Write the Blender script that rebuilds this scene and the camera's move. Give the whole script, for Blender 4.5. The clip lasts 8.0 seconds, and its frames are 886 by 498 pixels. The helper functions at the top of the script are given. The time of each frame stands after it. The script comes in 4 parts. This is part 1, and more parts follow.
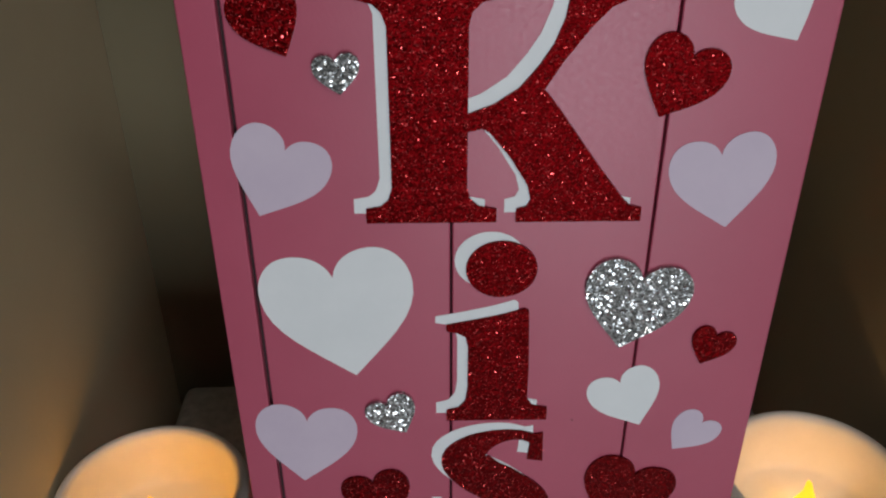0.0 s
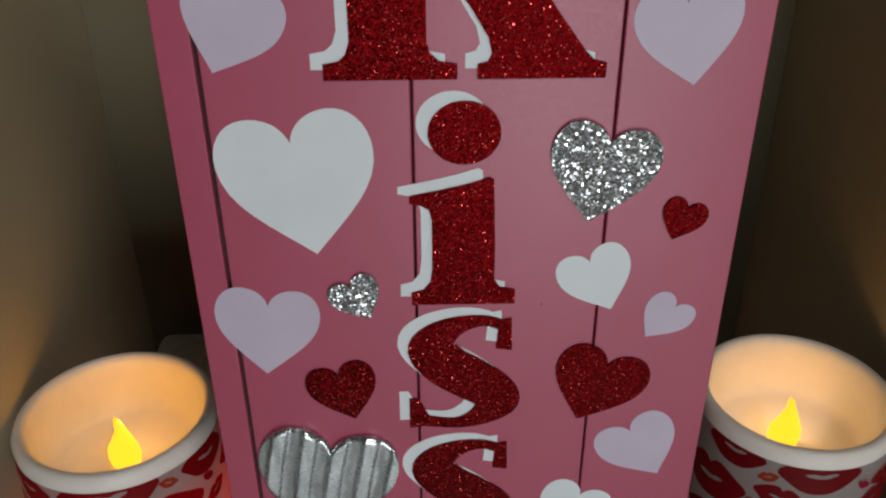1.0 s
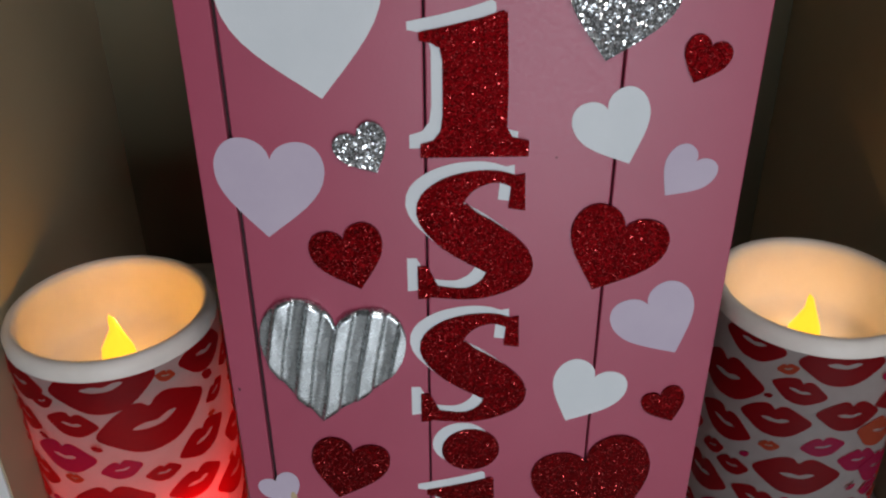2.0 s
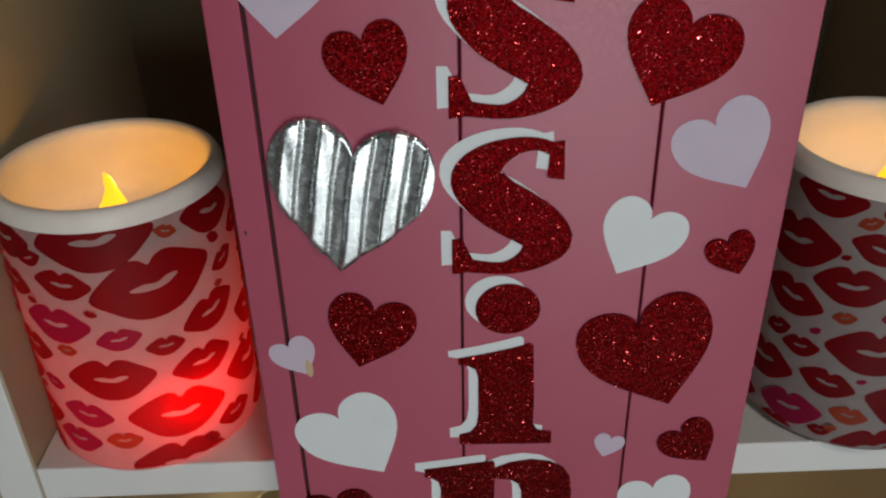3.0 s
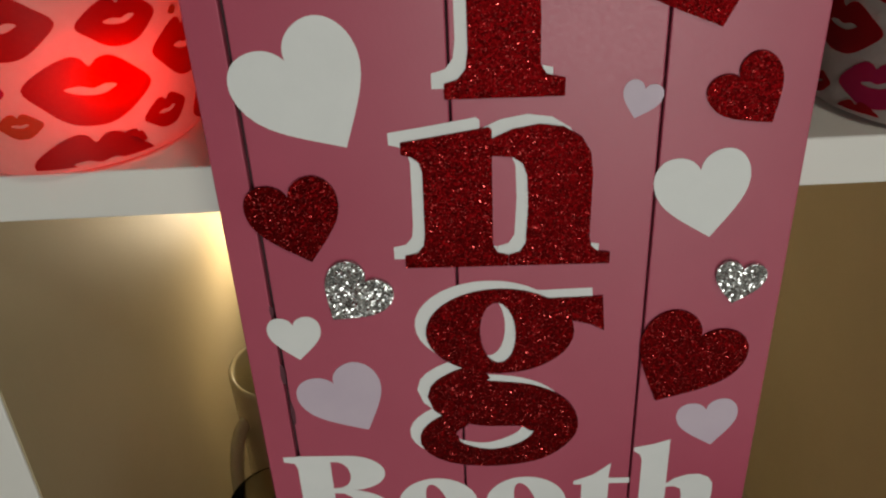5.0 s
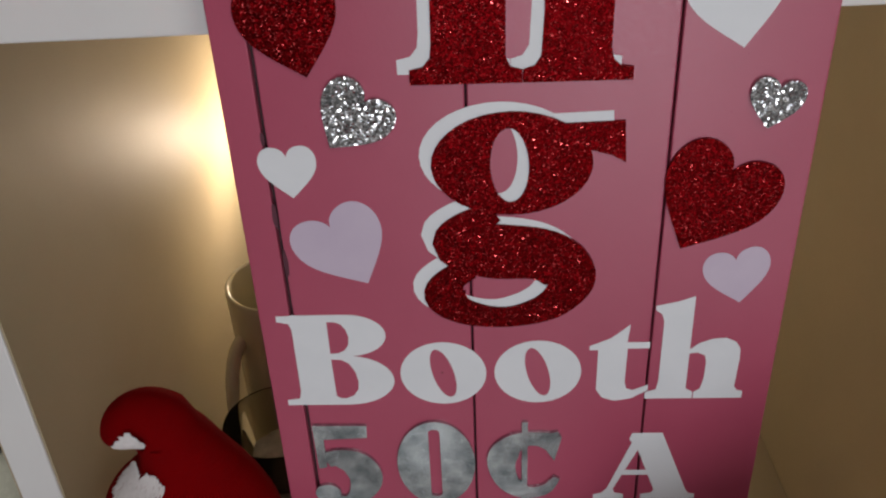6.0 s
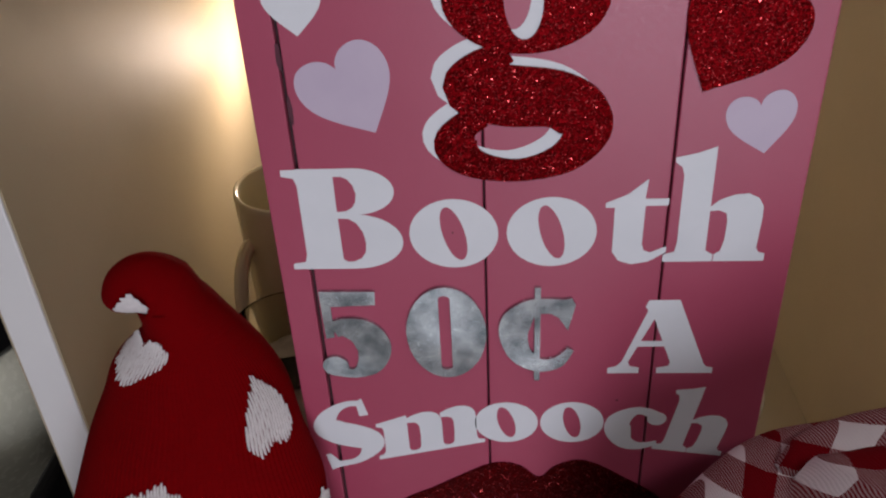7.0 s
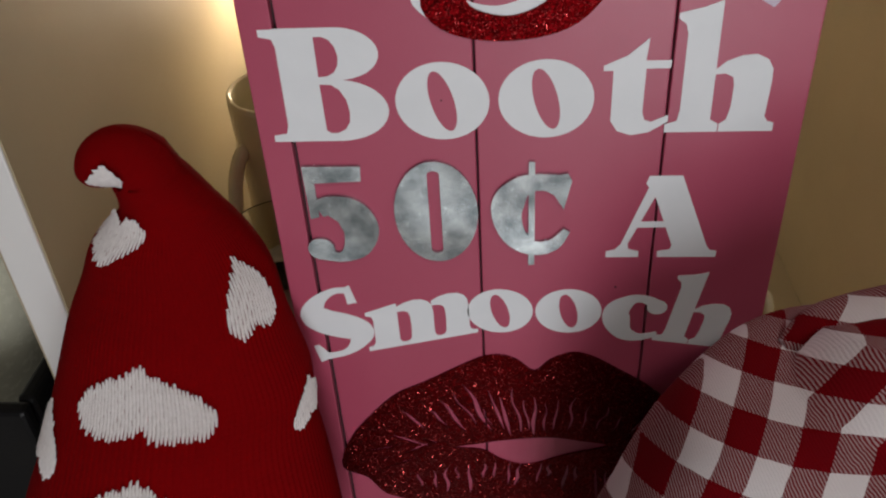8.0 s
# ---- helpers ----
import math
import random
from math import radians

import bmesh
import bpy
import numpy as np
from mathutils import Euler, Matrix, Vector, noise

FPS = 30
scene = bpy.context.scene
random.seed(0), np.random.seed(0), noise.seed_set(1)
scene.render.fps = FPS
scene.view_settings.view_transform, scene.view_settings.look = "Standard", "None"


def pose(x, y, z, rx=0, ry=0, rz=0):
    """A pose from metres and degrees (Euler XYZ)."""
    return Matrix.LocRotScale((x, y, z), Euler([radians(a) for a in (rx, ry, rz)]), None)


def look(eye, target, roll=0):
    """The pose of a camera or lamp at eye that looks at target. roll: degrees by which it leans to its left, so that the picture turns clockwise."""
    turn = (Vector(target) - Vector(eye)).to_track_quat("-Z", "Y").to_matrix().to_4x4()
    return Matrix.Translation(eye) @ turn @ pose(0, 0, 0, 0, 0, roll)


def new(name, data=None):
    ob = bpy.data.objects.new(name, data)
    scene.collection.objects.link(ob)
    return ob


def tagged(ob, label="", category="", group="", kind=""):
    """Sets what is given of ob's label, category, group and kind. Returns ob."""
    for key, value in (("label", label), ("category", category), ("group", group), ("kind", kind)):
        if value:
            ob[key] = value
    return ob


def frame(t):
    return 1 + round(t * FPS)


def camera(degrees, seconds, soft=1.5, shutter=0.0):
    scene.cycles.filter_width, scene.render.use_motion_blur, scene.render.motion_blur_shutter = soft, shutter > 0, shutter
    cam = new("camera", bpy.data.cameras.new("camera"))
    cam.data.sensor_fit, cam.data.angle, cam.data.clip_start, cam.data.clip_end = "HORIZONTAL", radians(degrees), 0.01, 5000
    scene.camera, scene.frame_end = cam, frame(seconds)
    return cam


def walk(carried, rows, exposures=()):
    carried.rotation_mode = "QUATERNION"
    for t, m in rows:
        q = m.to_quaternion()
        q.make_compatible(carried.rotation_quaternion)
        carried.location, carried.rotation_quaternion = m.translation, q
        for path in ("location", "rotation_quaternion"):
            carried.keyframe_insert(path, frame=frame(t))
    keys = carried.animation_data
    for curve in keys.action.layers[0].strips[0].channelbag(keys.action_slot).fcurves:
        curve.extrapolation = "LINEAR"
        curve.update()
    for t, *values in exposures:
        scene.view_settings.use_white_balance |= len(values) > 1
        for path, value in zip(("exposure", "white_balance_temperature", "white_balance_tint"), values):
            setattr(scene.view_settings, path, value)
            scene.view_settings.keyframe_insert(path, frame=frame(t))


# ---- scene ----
cam = camera(52.71, 8.0, soft=2.2)
PATH = [
    (0, -0.0233, -0.2654, 0.8497, -0.62, -31.18, -0.23),
    (0.5, -0.0200, -0.2790, 0.8217, -1.19, -30.82, -0.17),
    (1, -0.0120, -0.2827, 0.8007, -0.94, -30.38, -0.35),
    (1.2, -0.0180, -0.2855, 0.7889, -1.70, -30.37, -0.09),
    (2.3, -0.0166, -0.2983, 0.7253, -0.34, -30.01, -0.68),
    (2.5, -0.0151, -0.2929, 0.7105, 0.36, -30.85, -1.00),
    (3, -0.0208, -0.2855, 0.6695, 0.73, -31.03, -1.35),
    (3.5, -0.0153, -0.2799, 0.6316, 1.27, -31.46, -1.95),
    (4, -0.0088, -0.2723, 0.5989, 1.33, -32.16, -2.15),
    (4.5, -0.0069, -0.2722, 0.5543, 1.80, -31.60, -2.42),
    (4.7, -0.0074, -0.2719, 0.5361, 2.22, -31.44, -2.67),
    (5.8, -0.0139, -0.2800, 0.4506, 3.18, -30.62, -2.79),
    (6, -0.0120, -0.2802, 0.4418, 3.15, -31.07, -2.67),
    (6.5, -0.0126, -0.2869, 0.4208, 3.67, -31.91, -2.88),
    (7, -0.0118, -0.2920, 0.3986, 4.36, -33.10, -3.10),
    (7.5, -0.0092, -0.2915, 0.3853, 5.01, -34.38, -3.42),
    (8, -0.0032, -0.2938, 0.3629, 5.75, -36.04, -3.66),
]
from mathutils import geometry

walk(cam, [(t, pose(x, y, z, 90 + pitch, 0, yaw) @ pose(0, 0, 0, 0, 0, roll)) for t, x, y, z, yaw, pitch, roll in PATH],
     exposures=[(0, 0.0, 6400, 11), (0.6, 0.0, 6450, 11), (1.0, -0.02, 6500, 8), (1.2, -0.02, 6500, 8), (2.3, -0.05, 6200, 13), (2.6, -0.08, 6250, 11), (3.0, -0.10, 6600, 8), (3.5, -0.12, 6800, 10), (4.5, -0.08, 7500, 7), (4.7, -0.08, 7500, 7), (5.8, 0.05, 6900, 13), (6, 0.06, 6700, 17), (6.5, 0.09, 6450, 21), (7.5, 0.15, 6400, 24), (8, 0.22, 6800, 16)])

# ---- world and room light ----
world = bpy.data.worlds.new("world")
scene.world = world
world.use_nodes = True
world.node_tree.nodes["Background"].inputs[0].default_value = (0.9, 0.95, 1.0, 1)
world.node_tree.nodes["Background"].inputs[1].default_value = 0.03


def lamp(name, kind, place, colour, watts, size=0.01, target=None):
    data = bpy.data.lights.new(name, kind)
    data.color, data.energy = colour, watts
    if kind == "AREA":
        data.shape, data.size = "DISK", size
    else:
        data.shadow_soft_size = size
    ob = new(name, data)
    ob.matrix_world = look(place, target) if target else pose(*place)
    return ob


CEILING = lamp("ceiling_lamp_light", "AREA", (0.55, -1.15, 1.88), (1.0, 0.96, 0.90), 12.5, 0.45, (0.0, 0.0, 0.3))
WINDOW = lamp("window_daylight", "AREA", (0.42, -2.55, 0.085), (0.91, 0.955, 1.0), 27, 0.76, (0.42, 0.0, 0.085))
WINDOW.data.shape, WINDOW.data.size_y = "RECTANGLE", 1.7

# ---- materials ----


def material(name):
    m = bpy.data.materials.new(name)
    m.use_nodes = True
    nodes, links = m.node_tree.nodes, m.node_tree.links
    return m, nodes, links, nodes["Principled BSDF"]


def node(nodes, links, kind, settings=None, **inputs):
    n = nodes.new("ShaderNode" + kind)
    for key, value in (settings or {}).items():
        if key == "operation":
            n.operation = value
        elif key == "data_type":
            n.data_type = value
        elif key == "bands_direction":
            n.bands_direction = value
    for key, value in inputs.items():
        socket = n.inputs[int(key[1:])] if key[0] == "i" and key[1:].isdigit() else n.inputs[key.replace("_", " ")]
        if isinstance(value, bpy.types.NodeSocket):
            links.new(value, socket)
        else:
            socket.default_value = value
    return n


def painted(name, colour, other, rough=0.4, scale=60.0, grain=900.0, bump=0.05, metal=0.0, coords="Object"):
    """Paint, plastic, cloth or metal: two scales of variation and a fine relief."""
    m, nodes, links, p = material(name)
    tc = node(nodes, links, "TexCoord")
    big = node(nodes, links, "TexNoise", Vector=tc.outputs[coords], Scale=scale, Detail=5.0, Roughness=0.6)
    small = node(nodes, links, "TexNoise", Vector=tc.outputs[coords], Scale=grain, Detail=3.0)
    ramp = node(nodes, links, "MapRange", Value=big.outputs[0], i1=0.3, i2=0.72)
    mix = node(nodes, links, "Mix", {"data_type": "RGBA"}, Factor=ramp.outputs[0])
    mix.inputs[6].default_value, mix.inputs[7].default_value = (*colour, 1), (*other, 1)
    links.new(mix.outputs[2], p.inputs["Base Color"])
    r = node(nodes, links, "MapRange", Value=small.outputs[0], i1=0.25, i2=0.75, i3=max(0.02, rough - 0.08), i4=rough + 0.08)
    links.new(r.outputs[0], p.inputs["Roughness"])
    b = node(nodes, links, "Bump", Strength=bump, Distance=0.001, Height=small.outputs[0])
    links.new(b.outputs[0], p.inputs["Normal"])
    p.inputs["Metallic"].default_value = metal
    return m


def glitter(name, dark, bright, scale, spread, power=1.0, rough=0.22, metal=0.85, flat=1.0):
    """Loose flakes: every cell is a small mirror with a tilt and a tint of its own."""
    m, nodes, links, p = material(name)
    tc = node(nodes, links, "TexCoord")
    cell = node(nodes, links, "TexVoronoi", Vector=tc.outputs["Object"], Scale=scale)
    geo = node(nodes, links, "NewGeometry")
    tilt = node(nodes, links, "VectorMath", {"operation": "SUBTRACT"}, i0=cell.outputs["Color"], i1=(0.5, 0.5, 0.5))
    sep = node(nodes, links, "SeparateColor", Color=cell.outputs["Color"])
    rare = node(nodes, links, "Math", {"operation": "POWER"}, i0=sep.outputs[1], i1=power)
    lift = node(nodes, links, "MapRange", Value=rare.outputs[0], i1=0.0, i2=0.3, i3=spread * flat, i4=spread)
    tilt = node(nodes, links, "VectorMath", {"operation": "SCALE"}, i0=tilt.outputs[0])
    links.new(lift.outputs[0], tilt.inputs["Scale"])
    total = node(nodes, links, "VectorMath", {"operation": "ADD"}, i0=geo.outputs["Normal"], i1=tilt.outputs[0])
    unit = node(nodes, links, "VectorMath", {"operation": "NORMALIZE"}, i0=total.outputs[0])
    links.new(unit.outputs[0], p.inputs["Normal"])
    mix = node(nodes, links, "Mix", {"data_type": "RGBA"}, Factor=rare.outputs[0])
    mix.inputs[6].default_value, mix.inputs[7].default_value = (*dark, 1), (*bright, 1)
    links.new(mix.outputs[2], p.inputs["Base Color"])
    shine = node(nodes, links, "MapRange", Value=rare.outputs[0], i1=0.0, i2=1.0, i3=metal, i4=0.95)
    links.new(shine.outputs[0], p.inputs["Metallic"])
    gloss = node(nodes, links, "MapRange", Value=rare.outputs[0], i1=0.0, i2=1.0, i3=rough, i4=0.16)
    links.new(gloss.outputs[0], p.inputs["Roughness"])
    return m


PINK = painted("pink_paint", (0.375, 0.059, 0.108), (0.415, 0.072, 0.127), 0.35, 14, 700, 0.04)
GROOVE = painted("dark_groove", (0.03, 0.012, 0.015), (0.05, 0.02, 0.025), 0.8, 60)
WHITE = painted("white_print", (0.66, 0.70, 0.72), (0.71, 0.745, 0.765), 0.5, 40, 900, 0.03)
LAVENDER = painted("lavender_print", (0.50, 0.42, 0.53), (0.55, 0.47, 0.57), 0.5, 40, 900, 0.03)
RED_GLITTER = glitter("red_glitter", (0.085, 0.0002, 0.001), (1.0, 0.13, 0.13), 1900, 0.85, 19.0, 0.38, 0.975, 0.45)
SILVER_GLITTER = glitter("silver_glitter", (0.25, 0.27, 0.28), (0.9, 0.92, 0.92), 1500, 1.0)
GALVANISED = painted("galvanised_metal", (0.20, 0.25, 0.27), (0.84, 0.93, 0.95), 0.22, 85, 900, 0.05, 0.84)
CORRUGATED = painted("corrugated_metal", (0.50, 0.54, 0.54), (0.70, 0.74, 0.75), 0.26, 90, 400, 0.05, 0.95)
# the dents of a thin sheet bend what it mirrors
tree = GALVANISED.node_tree
dents = node(tree.nodes, tree.links, "TexNoise", Vector=node(tree.nodes, tree.links, "TexCoord").outputs["Object"], Scale=26.0, Detail=0.0)
shaped = node(tree.nodes, tree.links, "Bump", Strength=0.5, Distance=0.008, Height=dents.outputs[0])
tree.links.new(shaped.outputs[0], [n for n in tree.nodes if n.type == "BUMP"][0].inputs["Normal"])
LAMINATE = painted("white_laminate", (0.66, 0.67, 0.66), (0.71, 0.72, 0.70), 0.38, 9, 500, 0.03)
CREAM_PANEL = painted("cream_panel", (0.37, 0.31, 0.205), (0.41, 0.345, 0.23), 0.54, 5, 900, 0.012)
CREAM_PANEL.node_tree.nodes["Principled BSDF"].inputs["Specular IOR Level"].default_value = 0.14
# the cream again, its colour darkened to stand for shade in the upper bay
SHADED_PANEL = painted("shaded_cream_panel", (0.13, 0.115, 0.072), (0.155, 0.135, 0.086), 0.2, 5, 900, 0.002)
SHADED_PANEL.node_tree.nodes["Principled BSDF"].inputs["Specular IOR Level"].default_value = 0.1
WALL_PAINT = painted("wall_paint", (0.20, 0.19, 0.18), (0.24, 0.23, 0.21), 0.8, 4, 120, 0.1)
PALE_FLOOR = painted("pale_floor", (0.66, 0.65, 0.63), (0.72, 0.71, 0.69), 0.5, 5, 80, 0.1)
WAX = painted("ivory_wax", (0.72, 0.66, 0.60), (0.78, 0.72, 0.66), 0.45, 60, 400, 0.1)
MUG_GLAZE = painted("cream_glaze", (0.55, 0.50, 0.33), (0.62, 0.56, 0.38), 0.18, 30, 200, 0.02)
JAR_GLAZE = painted("grey_green_glaze", (0.58, 0.59, 0.47), (0.66, 0.67, 0.54), 0.25, 25, 200, 0.03)
BLACK = painted("black_lacquer", (0.005, 0.005, 0.006), (0.009, 0.009, 0.009), 0.34, 20)
BLACK.node_tree.nodes["Principled BSDF"].inputs["Specular IOR Level"].default_value = 0.15
PALE_LINEN = painted("pale_grey_linen", (0.32, 0.30, 0.25), (0.52, 0.49, 0.42), 0.9, 120, 1500, 0.5)
FELT = painted("grey_felt", (0.30, 0.29, 0.28), (0.40, 0.39, 0.37), 0.95, 80, 1200, 0.5)
TAN_CHIP = painted("bare_board", (0.48, 0.36, 0.20), (0.55, 0.42, 0.26), 0.8, 200)


def lit_plastic(name, colour, strength):
    m, nodes, links, p = material(name)
    p.inputs["Base Color"].default_value = (*colour, 1)
    p.inputs["Emission Color"].default_value = (*colour, 1)
    p.inputs["Emission Strength"].default_value = strength
    p.inputs["Roughness"].default_value = 0.4
    return m


FLAME = lit_plastic("flame_plastic", (1.0, 0.50, 0.02), 1.4)
LED = lit_plastic("warm_led", (1.0, 0.80, 0.52), 6.0)
CEILING_GLASS = lit_plastic("ceiling_glass", (1.0, 0.95, 0.88), 3.0)


def candle_skin():
    """Frosted, glitter-flecked wrap that lets the light inside through."""
    m, nodes, links, p = material("candle_wrap")
    tc = node(nodes, links, "TexCoord")
    cell = node(nodes, links, "TexVoronoi", Vector=tc.outputs["Object"], Scale=1500.0)
    big = node(nodes, links, "TexNoise", Vector=tc.outputs["Object"], Scale=180.0, Detail=5.0)
    mix = node(nodes, links, "Mix", {"data_type": "RGBA"}, Factor=big.outputs[0])
    mix.inputs[6].default_value, mix.inputs[7].default_value = (0.26, 0.23, 0.22, 1), (0.40, 0.36, 0.35, 1)
    links.new(mix.outputs[2], p.inputs["Base Color"])
    p.inputs["Roughness"].default_value, p.inputs["Specular IOR Level"].default_value = 0.45, 0.25
    geo = node(nodes, links, "NewGeometry")
    tilt = node(nodes, links, "VectorMath", {"operation": "SUBTRACT"}, i0=cell.outputs["Color"], i1=(0.5, 0.5, 0.5))
    tilt = node(nodes, links, "VectorMath", {"operation": "SCALE"}, i0=tilt.outputs[0], Scale=0.35)
    total = node(nodes, links, "VectorMath", {"operation": "ADD"}, i0=geo.outputs["Normal"], i1=tilt.outputs[0])
    unit = node(nodes, links, "VectorMath", {"operation": "NORMALIZE"}, i0=total.outputs[0])
    links.new(unit.outputs[0], p.inputs["Normal"])
    clear = node(nodes, links, "BsdfTranslucent", Color=(0.75, 0.68, 0.64, 1))
    both = node(nodes, links, "MixShader", i0=0.4, i1=p.outputs[0], i2=clear.outputs[0])
    links.new(both.outputs[0], nodes["Material Output"].inputs[0])
    return m


def lip_print(name, colour, other):
    m, nodes, links, p = material(name)
    tc = node(nodes, links, "TexCoord")
    big = node(nodes, links, "TexNoise", Vector=tc.outputs["Object"], Scale=420.0, Detail=4.0)
    mix = node(nodes, links, "Mix", {"data_type": "RGBA"}, Factor=big.outputs[0])
    mix.inputs[6].default_value, mix.inputs[7].default_value = (*colour, 1), (*other, 1)
    links.new(mix.outputs[2], p.inputs["Base Color"])
    p.inputs["Roughness"].default_value, p.inputs["Specular IOR Level"].default_value = 0.5, 0.2
    clear = node(nodes, links, "BsdfTranslucent", Color=(0.95, 0.02, 0.02, 1))
    both = node(nodes, links, "MixShader", i0=0.45, i1=p.outputs[0], i2=clear.outputs[0])
    links.new(both.outputs[0], nodes["Material Output"].inputs[0])
    return m


CANDLE_WRAP = candle_skin()
LIP_RED = lip_print("red_lip_print", (0.10, 0.0012, 0.004), (0.15, 0.003, 0.007))
LIP_BERRY = lip_print("berry_lip_print", (0.20, 0.006, 0.045), (0.28, 0.010, 0.065))
LIP_ORANGE = lip_print("orange_lip_print", (0.26, 0.045, 0.015), (0.32, 0.07, 0.03))


def knit(name, colour, other):
    """Stocking stitch: columns along the loft's first coordinate, loops along its second."""
    m, nodes, links, p = material(name)
    tc = node(nodes, links, "TexCoord")
    wave = node(nodes, links, "TexWave", {"bands_direction": "X"}, Vector=tc.outputs["UV"], Scale=38.0, Distortion=0.4, Detail=1.0)
    rows = node(nodes, links, "TexWave", {"bands_direction": "Y"}, Vector=tc.outputs["UV"], Scale=30.0, Distortion=0.6, Detail=1.0)
    fuzz = node(nodes, links, "TexNoise", Vector=tc.outputs["Object"], Scale=1600.0, Detail=4.0)
    mix = node(nodes, links, "Mix", {"data_type": "RGBA"}, Factor=fuzz.outputs[0])
    mix.inputs[6].default_value, mix.inputs[7].default_value = (*colour, 1), (*other, 1)
    links.new(mix.outputs[2], p.inputs["Base Color"])
    a = node(nodes, links, "Math", {"operation": "MULTIPLY_ADD"}, i0=wave.outputs[1], i1=0.7, i2=fuzz.outputs[0])
    a = node(nodes, links, "Math", {"operation": "MULTIPLY_ADD"}, i0=rows.outputs[1], i1=0.35, i2=a.outputs[0])
    b = node(nodes, links, "Bump", Strength=0.6, Distance=0.0008, Height=a.outputs[0])
    links.new(b.outputs[0], p.inputs["Normal"])
    p.inputs["Roughness"].default_value = 0.95
    p.inputs["Specular IOR Level"].default_value = 0.04
    return m


KNIT_RED = knit("red_knit", (0.16, 0.0005, 0.0012), (0.20, 0.0008, 0.002))
YARN_WHITE = painted("white_yarn", (0.60, 0.57, 0.56), (0.72, 0.69, 0.68), 0.95, 500, 2200, 0.6)


def gingham():
    """Two sets of dyed stripes that cross: white, half-dyed twill and full red."""
    m, nodes, links, p = material("gingham_cloth")
    tc = node(nodes, links, "TexCoord")
    warp_noise = node(nodes, links, "TexNoise", Vector=tc.outputs["UV"], Scale=3.0)
    push = node(nodes, links, "VectorMath", {"operation": "SCALE"}, i0=warp_noise.outputs["Color"], Scale=0.05)
    uv = node(nodes, links, "VectorMath", {"operation": "ADD"}, i0=tc.outputs["UV"], i1=push.outputs[0])
    sep = node(nodes, links, "SeparateXYZ", i0=uv.outputs[0])
    bands = []
    for k in (0, 1):
        f = node(nodes, links, "Math", {"operation": "FRACT"}, i0=sep.outputs[k])
        bands.append(node(nodes, links, "Math", {"operation": "GREATER_THAN"}, i0=f.outputs[0], i1=0.5))
    both = node(nodes, links, "Math", {"operation": "ADD"}, i0=bands[0].outputs[0], i1=bands[1].outputs[0])
    slant = node(nodes, links, "TexWave", {"bands_direction": "DIAGONAL"}, Vector=uv.outputs[0], Scale=11.0, Distortion=1.6, Detail=2.5)
    threads = node(nodes, links, "TexNoise", Vector=tc.outputs["Object"], Scale=1300.0, Detail=3.0)
    # over and under: in half-dyed squares the twill shows red or white threads
    half = node(nodes, links, "MapRange", Value=slant.outputs[1], i1=0.25, i2=0.75, i3=0.62, i4=1.0)
    is_half = node(nodes, links, "Math", {"operation": "COMPARE"}, i0=both.outputs[0], i1=1.0, i2=0.1)
    is_full = node(nodes, links, "Math", {"operation": "GREATER_THAN"}, i0=both.outputs[0], i1=1.5)
    amount = node(nodes, links, "Math", {"operation": "MULTIPLY_ADD"}, i0=is_half.outputs[0], i1=half.outputs[0], i2=is_full.outputs[0])
    mix = node(nodes, links, "Mix", {"data_type": "RGBA"}, Factor=amount.outputs[0])
    mix.inputs[6].default_value, mix.inputs[7].default_value = (0.76, 0.73, 0.74, 1), (0.17, 0.0012, 0.005, 1)
    links.new(mix.outputs[2], p.inputs["Base Color"])
    h = node(nodes, links, "Math", {"operation": "ADD"}, i0=slant.outputs[1], i1=threads.outputs[0])
    b = node(nodes, links, "Bump", Strength=0.35, Distance=0.0005, Height=h.outputs[0])
    links.new(b.outputs[0], p.inputs["Normal"])
    p.inputs["Roughness"].default_value, p.inputs["Specular IOR Level"].default_value = 0.9, 0.08
    return m


GINGHAM = gingham()


def clear_glass():
    m, nodes, links, p = material("clear_glass")
    p.inputs["Base Color"].default_value = (0.95, 0.95, 0.90, 1)
    p.inputs["Transmission Weight"].default_value, p.inputs["Roughness"].default_value, p.inputs["IOR"].default_value = 1.0, 0.08, 1.2
    return m


GLASS = clear_glass()

# ---- building helpers ----


def mesh_object(name, bm, mat):
    mesh = bpy.data.meshes.new(name)
    bm.to_mesh(mesh)
    bm.free()
    if mat:
        mesh.materials.append(mat)
    return new(name, mesh)


def part(name, bm, mat, parent, label=""):
    ob = mesh_object(name, bm, mat)
    ob.parent = parent
    return tagged(ob, label)


def thing(name, place, label, category, group=""):
    ob = new(name)
    ob.matrix_world = pose(*place)
    ob.empty_display_size = 0.02
    return tagged(ob, label, category, group)


def box(x0, y0, z0, x1, y1, z1, bevel=0.0, segments=2):
    bm = bmesh.new()
    bmesh.ops.create_cube(bm, size=1, matrix=Matrix.LocRotScale(((x0 + x1) / 2, (y0 + y1) / 2, (z0 + z1) / 2), None, (x1 - x0, y1 - y0, z1 - z0)))
    if bevel:
        bmesh.ops.bevel(bm, geom=bm.edges[:], offset=bevel, segments=segments, affect="EDGES", profile=0.5)
    return bm


def structure(name, bm, mat):
    return tagged(mesh_object(name, bm, mat), kind="structure")


def smooth_faces(bm):
    for f in bm.faces:
        f.smooth = True
    return bm


